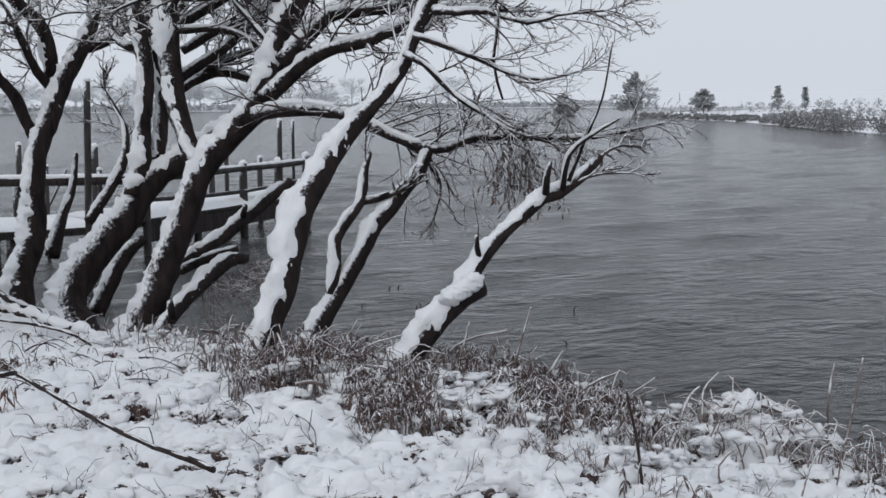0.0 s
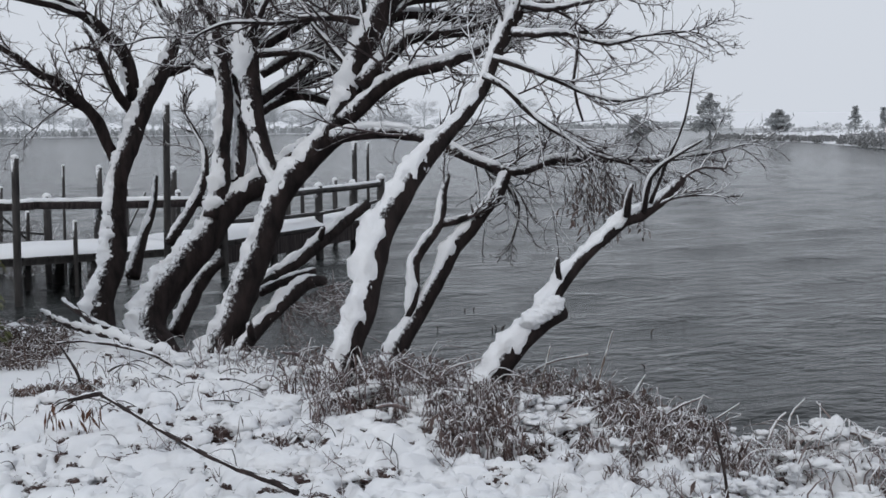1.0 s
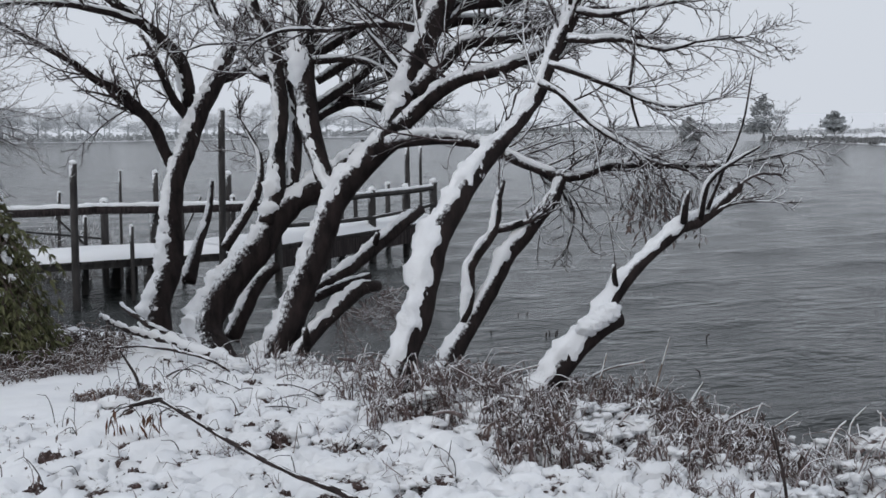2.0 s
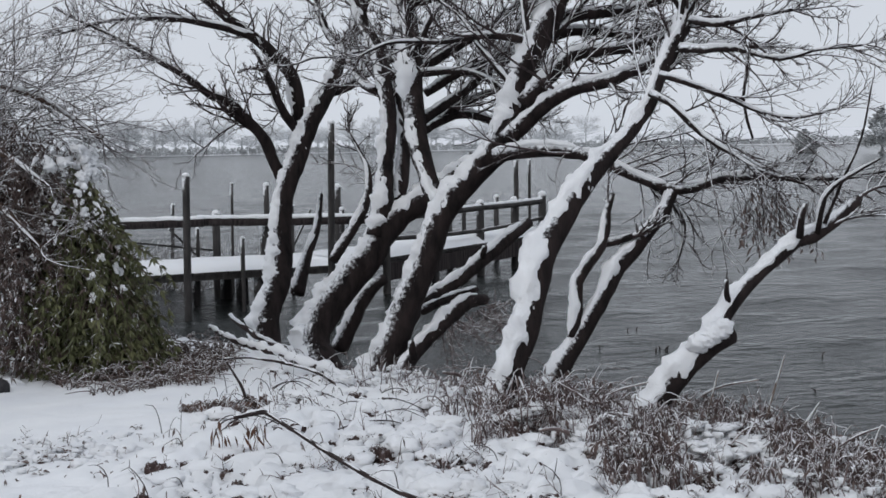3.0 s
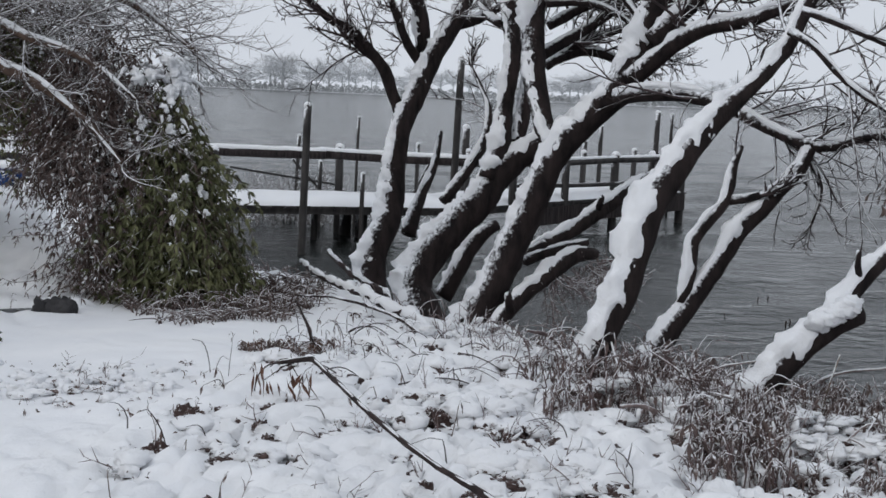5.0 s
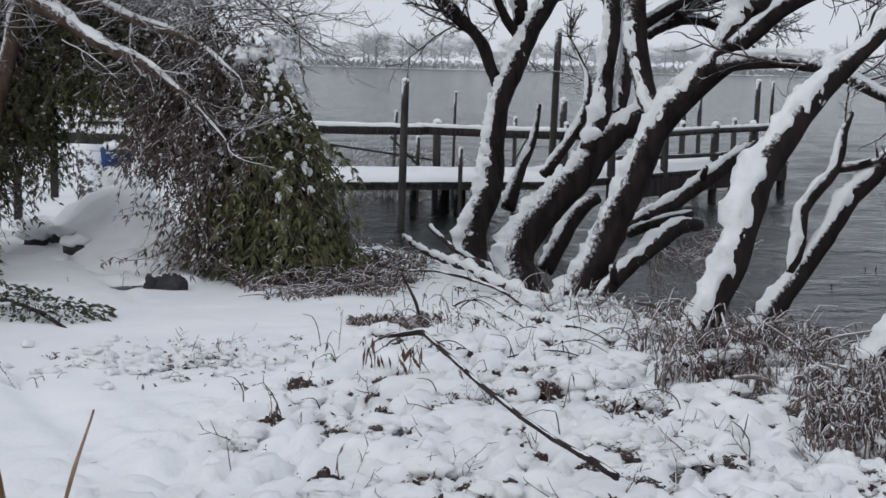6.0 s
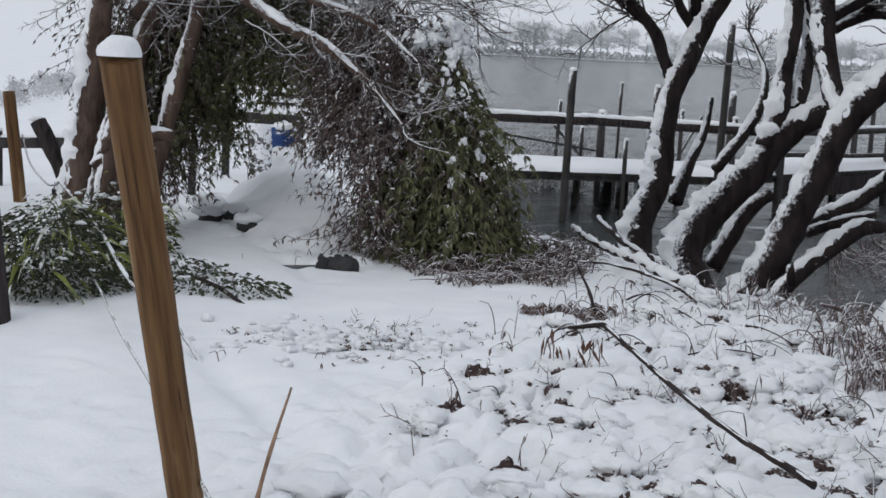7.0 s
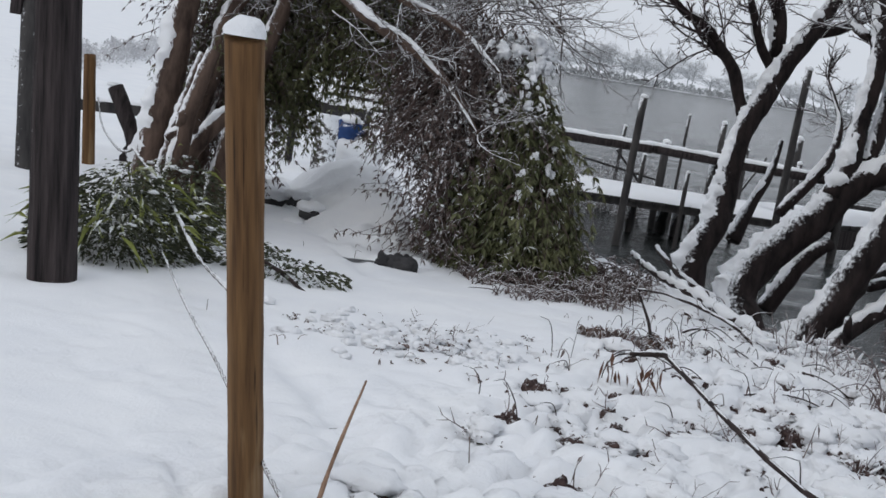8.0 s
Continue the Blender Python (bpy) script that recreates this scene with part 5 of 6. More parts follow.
fence = thing("rail_fence", "low dark rail fence with snow lying on the rails", "fence")
for a, b in (((-8.4, 13.1, 1.18), (-7.2, 13.9, 1.2)), ((-7.2, 13.9, 1.2), (-6.45, 14.2, 1.18))):
    m = Mesh()
    m.box(a, b, 0.07, 0.12)
    r_ob = flat(part("rail", m.data(), TIMBER, fence))
    m = Mesh()
    m.tube(curve([(*(Vector(a) + Vector((0, 0, 0.06))), 0.035), (*(Vector(b) + Vector((0, 0, 0.06))), 0.035)], 0.1), 7, 0.3)
    part("snow_cover", m.data(), SNOW_CAP, r_ob)
m = Mesh()
m.box((-8.05, 11.03, 1.0), (-6.3, 11.75, 1.08), 0.06, 0.10)
r_ob = flat(part("rail", m.data(), TIMBER, fence))
m = Mesh()
m.tube(curve([(-8.05, 11.03, 1.05, 0.03), (-6.3, 11.75, 1.13, 0.03)], 0.1), 7, 0.3)
part("snow_cover", m.data(), SNOW_CAP, r_ob)
for x, y in ((-8.0, 11.05), (-6.35, 11.73)):
    pile(fence, "post", x, y, 0.2, 1.12, 0.04)
planks = thing("plank_stack", "small stack of dark boards under snow", "boards")
for k in range(4):
    m = Mesh()
    m.box((-7.05 + 0.02 * k, 10.55, 0.62 + 0.06 * k), (-6.45, 10.85 + 0.02 * k, 0.62 + 0.06 * k), 0.25, 0.05)
    flat(part("board", m.data(), TARRED, planks))
m = Mesh()
m.blob((-6.75, 10.7, 0.85), (0.32, 0.16, 0.05), 3, 0.3, 8, 14)
part("snow_cap", m.data(), SNOW_CAP, planks)
for x, y in ((-8.4, 13.1), (-7.2, 13.9), (-6.45, 14.2)):
    pile(fence, "post", x, y, 0.2, 1.24, 0.045)

tarp = thing("tarpaulin_bundle", "crumpled blue tarpaulin bundle topped with snow", "tarpaulin")
m = Mesh()
m.blob((-6.60, 14.05, 1.00), (0.22, 0.14, 0.15), 5, 0.5, 10, 18)
part("sheet", m.data(), BLUE, tarp)
m = Mesh()
m.blob((-6.55, 14.0, 1.12), (0.13, 0.10, 0.05), 6, 0.3, 8, 12)
part("snow_cap", m.data(), SNOW_CAP, tarp)
drift = thing("snow_drift", "drift of snow heaped under the blue bundle", "snow")
m = Mesh()
m.blob((-6.55, 14.05, 0.62), (0.42, 0.30, 0.30), 4, 0.3, 12, 18)
part("drift", m.data(), SNOW_CAP, drift)
tarp = thing("tarpaulin_bundle", "small blue tarpaulin scrap beside the fence", "tarpaulin")
m = Mesh()
m.blob((-7.15, 11.2, 0.74), (0.16, 0.14, 0.2), 8, 0.5, 7, 12)
part("sheet", m.data(), BLUE, tarp)

bench = thing("picnic_bench", "slatted bench with white snow along each slat", "bench")
for k in range(3):
    z, y = 1.16 + 0.10 * k, 15.6 + 0.22 * k
    m = Mesh()
    m.box((-7.8, y, z), (-6.9, y + 0.2, z), 0.16, 0.04)
    s_ob = flat(part("slat", m.data(), TIMBER, bench))
    m = Mesh()
    m.tube(curve([(-7.8, y, z + 0.03, 0.05), (-6.9, y + 0.2, z + 0.03, 0.05)], 0.1), 8, 0.25)
    part("snow_cover", m.data(), SNOW_CAP, s_ob)
for x, y in ((-7.7, 15.65), (-7.0, 15.8)):
    m = Mesh()
    m.box((x, y, 0.2), (x, y + 0.4, 1.4), 0.08, 0.06)
    flat(part("leg", m.data(), TIMBER, bench))


def shrub(name, label, centre, size, count, leaf_len, material, second=None):
    ob = thing(name, label, "shrub")
    m, w, s = Mesh(), Mesh(), Mesh()
    for k in range(count):
        a, q = rnd.uniform(0, 6.28), math.sqrt(rnd.random())
        x, y = centre[0] + size[0] * q * math.cos(a), centre[1] + size[1] * q * math.sin(a)
        z = ground_z(x, y) + size[2] * rnd.random() * (1 - 0.6 * q)
        way = (math.cos(a) + rnd.gauss(0, 0.4), math.sin(a) + rnd.gauss(0, 0.4), rnd.uniform(-0.2, 0.8))
        ln = rnd.uniform(*leaf_len)
        if second and rnd.random() < 0.035:
            w.blade((x, y, z + 0.05), way, ln * 3.6, ln * 0.55, 1.3)
        else:
            m.blade((x, y, z), way, ln, ln * rnd.uniform(0.3, 0.55), 0.8)
        if rnd.random() < 0.010:
            r = rnd.uniform(0.008, 0.022)
            s.blob((x, y, z + 0.03), (r * 1.9, r * 1.5, r * 0.6), k, 0.7, 7, 9)
    tagged(part("leaves", m.data(), material, ob), kind="stuff")
    if w.v:
        tagged(part("pale_leaves", w.data(), second, ob, "yellow-green strap leaves"), kind="stuff")
    tagged(part("snow_load", s.data(), SNOW_CAP, ob), kind="stuff")


shrub("low_shrub", "low leafy shrub at the foot of the pole, dusted with snow", (-4.20, 6.66), (0.46, 0.52, 0.54), 6500, (0.02, 0.055), SHRUB_LEAF, YELLOW_LEAF)
shrub("low_shrub", "dark leafy shrub under the leaning stems", (-4.72, 7.95), (0.42, 0.40, 0.50), 2400, (0.02, 0.055), SHRUB_LEAF, YELLOW_LEAF)
shrub("juniper_sprig", "flattened evergreen sprig poking out of the snow", (-3.45, 7.0), (0.46, 0.16, 0.13), 620, (0.02, 0.055), SHRUB_LEAF)
shrub("juniper_sprig", "flattened evergreen sprig poking out of the snow", (-4.0, 7.5), (0.34, 0.14, 0.13), 420, (0.02, 0.055), SHRUB_LEAF)

# ---- branches and litter lying on the snow ----
def stick(name, label, category, pts, material, snow=0.0, sides=7):
    ob = thing(name, label, category)
    p = curve(pts, 0.03)
    for i in range(len(p)):
        p[i][:3] += np.array(noise.noise_vector(Vector(p[i][:3] * 7))) * 0.5 * p[i][3] + np.array(noise.noise_vector(Vector(p[i][:3] * 2.3))) * 0.9 * p[i][3]
    m = Mesh()
    m.tube(p, sides, 0.3)
    part("stem", m.data(), material, ob)
    if snow:
        c = Mesh()
        q = [(*(s[:3] + np.array([-0.15, -0.1, 0.8]) * s[3] * 0.75), s[3] * snow * (0.75 + 0.9 * noise.noise(Vector(s[:3] * 11)))) for s in p]
        c.tube(q, 7, 0.6)
        part("snow_cover", c.data(), SNOW_CAP, ob)
    return ob


stick("fallen_branch", "long dark fallen branch propped over the snow", "branch", ((-1.19, 5.83, 1.04, 0.009), (-1.08, 5.84, 1.062, 0.011), (-1.045, 5.82, 1.068, 0.011), (-1.01, 5.75, 1.062, 0.010), (-0.77, 5.34, 1.035, 0.009), (-0.58, 5.06, 1.008, 0.009), (-0.36, 4.76, 0.98, 0.010), (-0.14, 4.52, 0.96, 0.013)), DARK_STICK, 0.5)
stick("fallen_branch", "snow-topped fallen branch reaching back to the tree roots", "branch", ((-2.25, 10.10, 0.84, 0.016), (-1.90, 9.50, 0.82, 0.022), (-1.45, 8.93, 0.80, 0.028), (-1.07, 8.41, 0.77, 0.030), (-0.98, 8.28, 0.72, 0.026)), DARK_STICK, 1.25)
stick("fallen_branch", "snow-topped fallen branch beside the slim tree", "branch", ((-2.35, 11.3, 0.78, 0.02), (-2.05, 10.9, 0.66, 0.024), (-1.75, 10.6, 0.6, 0.024), (-1.6, 10.2, 0.55, 0.02)), DARK_STICK, 0.8)
stick("fallen_branch", "thin dark branch lying below the log", "branch", ((-1.95, 8.90, 0.80, 0.006), (-1.62, 8.65, 0.84, 0.008), (-1.25, 8.35, 0.82, 0.011), (-1.02, 8.12, 0.76, 0.014)), DARK_STICK, 0.8)
stick("bent_stalk", "long thin stem arching over the snow", "stem", ((-1.13, 7.86, 0.77, 0.0032), (-0.96, 7.27, 0.86, 0.0032), (-0.75, 6.79, 0.87, 0.0032), (-0.66, 6.52, 0.84, 0.0032), (-0.55, 6.34, 0.74, 0.0032)), DARK_STICK)
stick("bent_stalk", "curled dead stem hung with withered russet leaves", "stem", ((-1.13, 5.84, 1.04, 0.003), (-1.24, 5.86, 1.02, 0.003), (-1.29, 5.86, 0.94, 0.0025), (-1.29, 5.84, 0.74, 0.002)), DARK_STICK)
hang = Mesh()
for k in range(64):
    z = rnd.uniform(0.78, 1.03)
    hang.blade((-1.12 + rnd.gauss(0, 0.035) - 0.12 * (k % 3 == 0), 5.82 + rnd.gauss(0, 0.02), z), (rnd.gauss(0.1, 0.3), rnd.gauss(0, 0.3), -1), rnd.uniform(0.04, 0.10), rnd.uniform(0.009, 0.019), 0.2)
tagged(part("hanging_leaves", hang.data(), RUSSET), "shrivelled russet leaves hanging from the propped branch", "leaves", kind="stuff")
stick("fallen_branch", "short dark branch lying among the evergreen sprigs", "branch", ((-3.75, 7.15, 0.80, 0.010), (-3.4, 6.95, 0.79, 0.012), (-3.05, 6.72, 0.74, 0.008)), DARK_STICK)
stick("dry_stalk", "thin dark stem leaning out of the snow", "stem", ((-1.36, 7.15, 0.72, 0.009), (-1.44, 7.25, 0.9, 0.008), (-1.55, 7.37, 1.03, 0.005)), DARK_STICK)
stick("broken_cane", "split tan cane standing in the snow", "cane", ((-1.31, 3.32, 0.70, 0.0065), (-1.33, 3.50, 1.08, 0.006), (-1.37, 3.73, 1.26, 0.0028)), CANE, 0, 5)
stick("dry_stalk", "tall thin black stalk standing on the bank", "stem", ((1.43, 4.66, 0.7, 0.007), (1.44, 4.80, 0.92, 0.006), (1.43, 4.91, 1.10, 0.004)), DARK_STICK)
for x, y, hh, dx in ((1.2, 6.3, 0.4, 0.12), (0.95, 6.4, 0.3, 0.08), (1.32, 6.2, 0.22, 0.14)):
    z = ground_z(x, y)
    stick("dry_stalk", "pale dry reed stalk with snow frozen on it", "stem", ((x, y, z - 0.05, 0.006), (x + dx * 0.5, y, z + hh * 0.5, 0.005), (x + dx, y, z + hh, 0.003)), DRY_GRASS, 0.9, 5)


for x, y, up in ((1.4, 15.45, 0.05), (1.51, 15.53, 0.05), (1.61, 14.07, 0.05), (1.69, 14.06, 0.05), (3.2, 13.61, 0.05), (2.68, 11.65, 0.05), (0.99, 14.18, 0.05), (1.56, 13.95, 0.05), (1.67, 14.03, 0.05)):
    ob = stick("reed_stub", "short dark dead reed standing in the shallows", "reed", ((x, y, -0.15, 0.006), (x + 0.01, y, up * 0.6, 0.007), (x + rnd.gauss(0, 0.03), y, up, 0.004)), DARK_STICK, 0, 5)
    tagged(ob, group="reeds in the shallows")


for pts in (
    ((2.16, 5.80, 0.85, 0.0090), (2.42, 5.70, 0.78, 0.0090), (2.60, 5.55, 0.64, 0.0060)),
    ((2.35, 5.80, 0.83, 0.0100), (2.49, 5.70, 0.74, 0.0090), (2.64, 5.55, 0.62, 0.0060)),
    ((2.05, 5.70, 0.76, 0.0090), (2.23, 5.68, 0.77, 0.0090), (2.41, 5.60, 0.69, 0.0060)),
    ((1.99, 5.60, 0.67, 0.0060), (1.98, 5.70, 0.74, 0.0060), (2.05, 5.75, 0.76, 0.0050)),
    ((2.00, 5.70, 0.77, 0.0060), (2.02, 5.75, 0.90, 0.0050), (2.09, 5.75, 0.98, 0.0040)),
    ((1.89, 5.70, 0.76, 0.0060), (1.95, 5.75, 0.87, 0.0060), (2.00, 5.75, 0.92, 0.0040)),
    ((1.81, 5.80, 0.78, 0.0060), (1.93, 5.70, 0.71, 0.0060)),
    ((2.40, 5.80, 0.81, 0.0080), (2.49, 5.60, 0.65, 0.0060)),
    ((2.27, 5.65, 0.73, 0.0080), (2.46, 5.50, 0.62, 0.0060)),
    ((2.43, 5.80, 0.80, 0.0070), (2.61, 5.70, 0.67, 0.0060), (2.60, 5.60, 0.63, 0.0040)),
    ((2.03, 5.70, 0.79, 0.0220), (2.19, 5.78, 0.85, 0.0200)),
    ((2.16, 5.80, 0.95, 0.0030), (2.23, 5.80, 0.87, 0.0040), (2.25, 5.75, 0.81, 0.0040)),
    ((1.62, 5.70, 0.72, 0.0070), (1.83, 5.80, 0.78, 0.0070)),
    ((2.60, 5.70, 0.68, 0.0060), (2.60, 5.70, 0.85, 0.0050), (2.62, 5.70, 1.01, 0.0030)),
    ((2.69, 5.70, 0.60, 0.0070), (2.72, 5.70, 0.81, 0.0060), (2.76, 5.70, 1.04, 0.0030)),
):
    ob = stick("grass_stalk", "long pale stalk bowed down and sleeved in snow", "stalk", pts, FROZEN_STEM, 0.8, 6)
    tagged(ob, group="bowed stalks on the point")


def arc_weeds(name, label, n, area, height, material, radius=0.004, lean=0.7, leafy=0.0, keep=None, hoop=0.6):
    """Bent dry stems in a patch; area: x0, x1, y0, y1."""
    m, lv = Mesh(), Mesh()
    for k in range(n):
        x, y = rnd.uniform(area[0], area[1]), rnd.uniform(area[2], area[3])
        if keep and not keep(x, y):
            continue
        z = ground_z(x, y)
        if z < 0.03:
            continue
        a, hh = rnd.uniform(0, 6.28), rnd.uniform(*height)
        run = hh * rnd.uniform(0.2, 1.0) * lean
        dx, dy = run * math.cos(a), run * math.sin(a)
        end = hh * rnd.uniform(0.1, 1.0) if rnd.random() < hoop else hh * 1.2
        pts = [(x, y, z - 0.03, radius), (x + dx * 0.25, y + dy * 0.25, z + hh * 0.65, radius * 0.9), (x + dx * 0.65, y + dy * 0.65, z + (hh + end) / 2 * 1.05, radius * 0.7), (x + dx * 1.15, y + dy * 1.15, z + end * 0.9, radius * 0.4)]
        pts = [(q[0] + rnd.gauss(0, hh * 0.07) * (i > 0), q[1] + rnd.gauss(0, hh * 0.07) * (i > 0), q[2] + rnd.gauss(0, hh * 0.07) * (i > 0), q[3]) for i, q in enumerate(pts)]
        m.tube(curve(pts, hh / 4), 3, cap=False)
        while rnd.random() < leafy:
            q = pts[rnd.randrange(1, 4)]
            s = rnd.uniform(0.015, 0.05)
            lv.blade(q[:3], (rnd.gauss(0, 0.6), rnd.gauss(0, 0.6), rnd.gauss(-0.6, 0.4)), s, s * rnd.uniform(0.2, 0.4), 0.8)
    ob = tagged(part(name, m.data(), material), label, "weeds", kind="stuff")
    if lv.v:
        tagged(part("withered_leaves", lv.data(), DEAD_LEAF, ob), kind="stuff")
    return ob


def bank_edge(lo, hi):
    return lambda x, y: lo < (float(np.interp(x, SHORE_X, SHORE_Y)) - y) * 0.6 < hi


def tufts(x, y, at=0.0, scale=1.6):
    return noise.noise(Vector((x * scale, y * scale, 4.5))) > at


def scrub(name, label, n, area, height, material, radius=0.0032, keep=None, load=0.4):
    """Brittle branching stems standing in tufts, with snow frozen along them."""
    m, c = Mesh(), Mesh()
    for k in range(n):
        x, y = rnd.uniform(area[0], area[1]), rnd.uniform(area[2], area[3])
        z = ground_z(x, y)
        if z < 0.03 or (keep and not keep(x, y)):
            continue
        for j in range(rnd.randrange(2, 6)):
            way = np.array([rnd.gauss(0, 0.75), rnd.gauss(0, 0.75), rnd.uniform(0.15, 1.1)])
            way /= np.linalg.norm(way)
            ln = rnd.uniform(*height)
            root = np.array([x + rnd.gauss(0, 0.03), y + rnd.gauss(0, 0.03), z - 0.02])
            twig(m, root, way, ln, radius * rnd.uniform(0.7, 1.5), 1)
            if rnd.random() < load:
                a, b = rnd.uniform(0.15, 0.4), rnd.uniform(0.5, 0.95)
                w = rnd.uniform(0.004, 0.011)
                c.tube([(*(root + way * ln * (a + (b - a) * q / 4) + np.array([0, 0, 0.6 * w])), w * (0.5, 1.0, 1.1, 0.9, 0.4)[q]) for q in range(5)], 6, 0.9, seed=k + j)
    ob = tagged(part(name, m.data(), material), label, "weeds", kind="stuff")
    if c.v:
        tagged(part("frozen_snow", c.data(), SNOW_CAP, ob), kind="stuff")
    return ob


def thick(x, y, at):
    """Overgrown by the trunks and along the water, thinner on the snowy point."""
    return tufts(x, y, at + 0.55 * float(smooth((x - 1.25) / 0.6)) * float(smooth((6.5 - y) / 0.5)), 2.0)


arc_weeds("dry_weeds", "dense hooked dead stems hung with curled leaves, between snow lumps", 3000, (0.42, 1.75, 5.25, 6.9), (0.05, 0.15), WEED_BROWN, 0.0036, 0.9, 0.78, lambda x, y: tufts(x, y, -0.16, 2.3), hoop=0.75)
arc_weeds("dry_weeds", "hooked dead stems between the trunk roots", 520, (-0.15, 0.45, 5.8, 7.1), (0.05, 0.16), WEED_BROWN, 0.0036, 0.9, 0.7, lambda x, y: tufts(x, y, -0.1, 2.3), hoop=0.7)
scrub("dry_weeds", "dense brittle weeds along the water's edge, furred with snow", 1500, (-0.9, 3.3, 4.4, 9.8), (0.06, 0.23), WEED_BROWN, 0.0034, lambda x, y: bank_edge(0.35, 1.5)(x, y) and thick(x, y, -0.36), 0.35)
scrub("dry_weeds", "frosted pinkish-brown stems matted together on the low bank", 1000, (0.2, 2.4, 4.6, 7.4), (0.05, 0.17), FROZEN_STEM, 0.0036, lambda x, y: bank_edge(0.4, 1.7)(x, y) and thick(x, y, -0.3), 0.45)
scrub("dry_weeds", "dark dead stems standing between the lumps of snow", 130, (-1.3, 2.4, 4.2, 7.6), (0.05, 0.17), WEED_BROWN, 0.0026, lambda x, y: tufts(x, y, 0.02, 2.6), 0.35)
arc_weeds("dry_weeds", "curled dry stalks along the water's edge", 1300, (-0.6, 3.6, 4.0, 9.6), (0.03, 0.13), DRY_GRASS, 0.0028, 1.4, 0.5, lambda x, y: bank_edge(0.15, 1.1)(x, y) and thick(x, y, -0.05), hoop=0.3)
arc_weeds("dry_weeds", "curled brown stalks in ragged clumps on the bank", 2200, (0.1, 3.0, 4.3, 8.0), (0.03, 0.13), WEED_BROWN, 0.003, 1.2, 0.8, lambda x, y: bank_edge(0.35, 1.7)(x, y) and thick(x, y, -0.2), hoop=0.3)
arc_weeds("frosted_stalks", "thick bent stalks sleeved in frozen snow", 240, (0.0, 3.4, 4.2, 8.2), (0.05, 0.19), FROZEN_STEM, 0.0046, 1.8, 0.15, lambda x, y: bank_edge(0.05, 1.4)(x, y), hoop=0.25)
for k in range(44):
    x, y, a = (rnd.gauss(0.32, 0.26), rnd.gauss(6.75, 0.28), rnd.uniform(0, 6.28)) if k < 24 else (rnd.uniform(0.5, 1.7), rnd.gauss(6.1, 0.3), rnd.uniform(0, 6.28))
    ln, up, r = (rnd.uniform(0.22, 0.55), rnd.uniform(-0.02, 0.5), rnd.uniform(0.006, 0.012)) if k < 24 else (rnd.uniform(0.12, 0.32), rnd.uniform(0.0, 0.6), rnd.uniform(0.004, 0.007))
    z, dx, dy = ground_z(x, y), math.cos(a), math.sin(a)
    ob = stick("dead_stick", "broken dead stick under snow on the weedy bank", "stick", ((x, y, z - 0.02, r), (x + dx * ln * 0.5, y + dy * ln * 0.5, z + 0.03 + up * ln * 0.5 + rnd.gauss(0, 0.02), r * 0.9), (x + dx * ln, y + dy * ln, z + 0.02 + up * ln, r * 0.6)), (FROZEN_STEM, WEED_BROWN)[k % 2], 0.65, 6)
    tagged(ob, group="sticks by the trunk")
arches = random.Random(77)
for k in range(20):
    x, y, a = arches.uniform(-1.45, -0.15), arches.uniform(6.3, 8.0), arches.uniform(-0.9, 0.9) + (math.pi if k % 3 == 0 else 0)
    ln, up, r = arches.uniform(0.16, 0.42), arches.uniform(0.04, 0.09), arches.uniform(0.002, 0.004)
    pts = []
    for f, rise, w in ((0.0, -0.02, 1.0), (0.3, 0.8, 0.9), (0.62, 1.0, 0.8), (1.0, 0.1, 0.5)):
        px, py = x + math.cos(a) * ln * f, y + math.sin(a) * ln * f + 0.05 * f * f
        pts.append((px, py, ground_z(px, py) + up * rise, r * w))
    ob = stick("bent_stalk", "dark dead stem arched over the lumpy snow", "stem", pts, DARK_STICK, 0.55 if k % 2 else 0, 6)
    tagged(ob, group="arched stems on the bank")
arc_weeds("dry_weeds", "sparse dry weeds poking through the lumpy snow", 180, (-1.6, 2.8, 4.0, 8.4), (0.03, 0.13), DRY_GRASS, 0.0024, 1.2, 0.5, lambda x, y: tufts(x, y, 0.12, 2.4), hoop=0.2)
arc_weeds("dry_weeds", "dead weed stems between the tree roots", 1300, (-3.3, 0.4, 8.2, 13.4), (0.03, 0.13), WEED_BROWN, 0.0045, 1.6, 0.3, bank_edge(0.02, 0.9))
arc_weeds("bramble_stems", "dark bramble stems arching over the snow", 75, (-1.7, 0.6, 5.0, 8.8), (0.05, 0.17), TWIG, 0.003, 1.8, 0.25, hoop=0.35)
arc_weeds("dead_twigs", "heap of dead brown twigs under the evergreen", 800, (-3.0, -1.95, 8.5, 10.2), (0.03, 0.14), DEAD_LEAF, 0.006, 2.0, 0.1)
arc_weeds("dead_twigs", "flat litter of brown twigs at the foot of the evergreen", 1100, (-3.2, -1.9, 7.9, 9.3), (0.02, 0.07), DEAD_LEAF, 0.005, 4.0, 0.2, lambda x, y: tufts(x, y, -0.18, 2.6) and x > -3.1 + 0.6 * (8.8 - y))
arc_weeds("dead_twigs", "tangle of broken snowy sticks round the slanting trunk", 300, (-0.3, 0.9, 6.3, 7.6), (0.05, 0.2), WEED_BROWN, 0.0042, 1.7, 0.7)
arc_weeds("lawn_stubble", "thin stubble and stalks showing through the lawn snow", 90, (-4.6, -1.2, 4.4, 8.6), (0.02, 0.06), DEAD_LEAF, 0.002, 0.9, 0.25, lambda x, y: tufts(x, y, 0.22, 1.3), hoop=0.2)
arc_weeds("lawn_sprigs", "reddish dead sprigs matted into the lawn snow", 80, (-2.75, -1.55, 5.6, 6.5), (0.008, 0.026), RUSSET, 0.0026, 3.0, 0.5, lambda x, y: tufts(x, y, -0.1, 2.2))
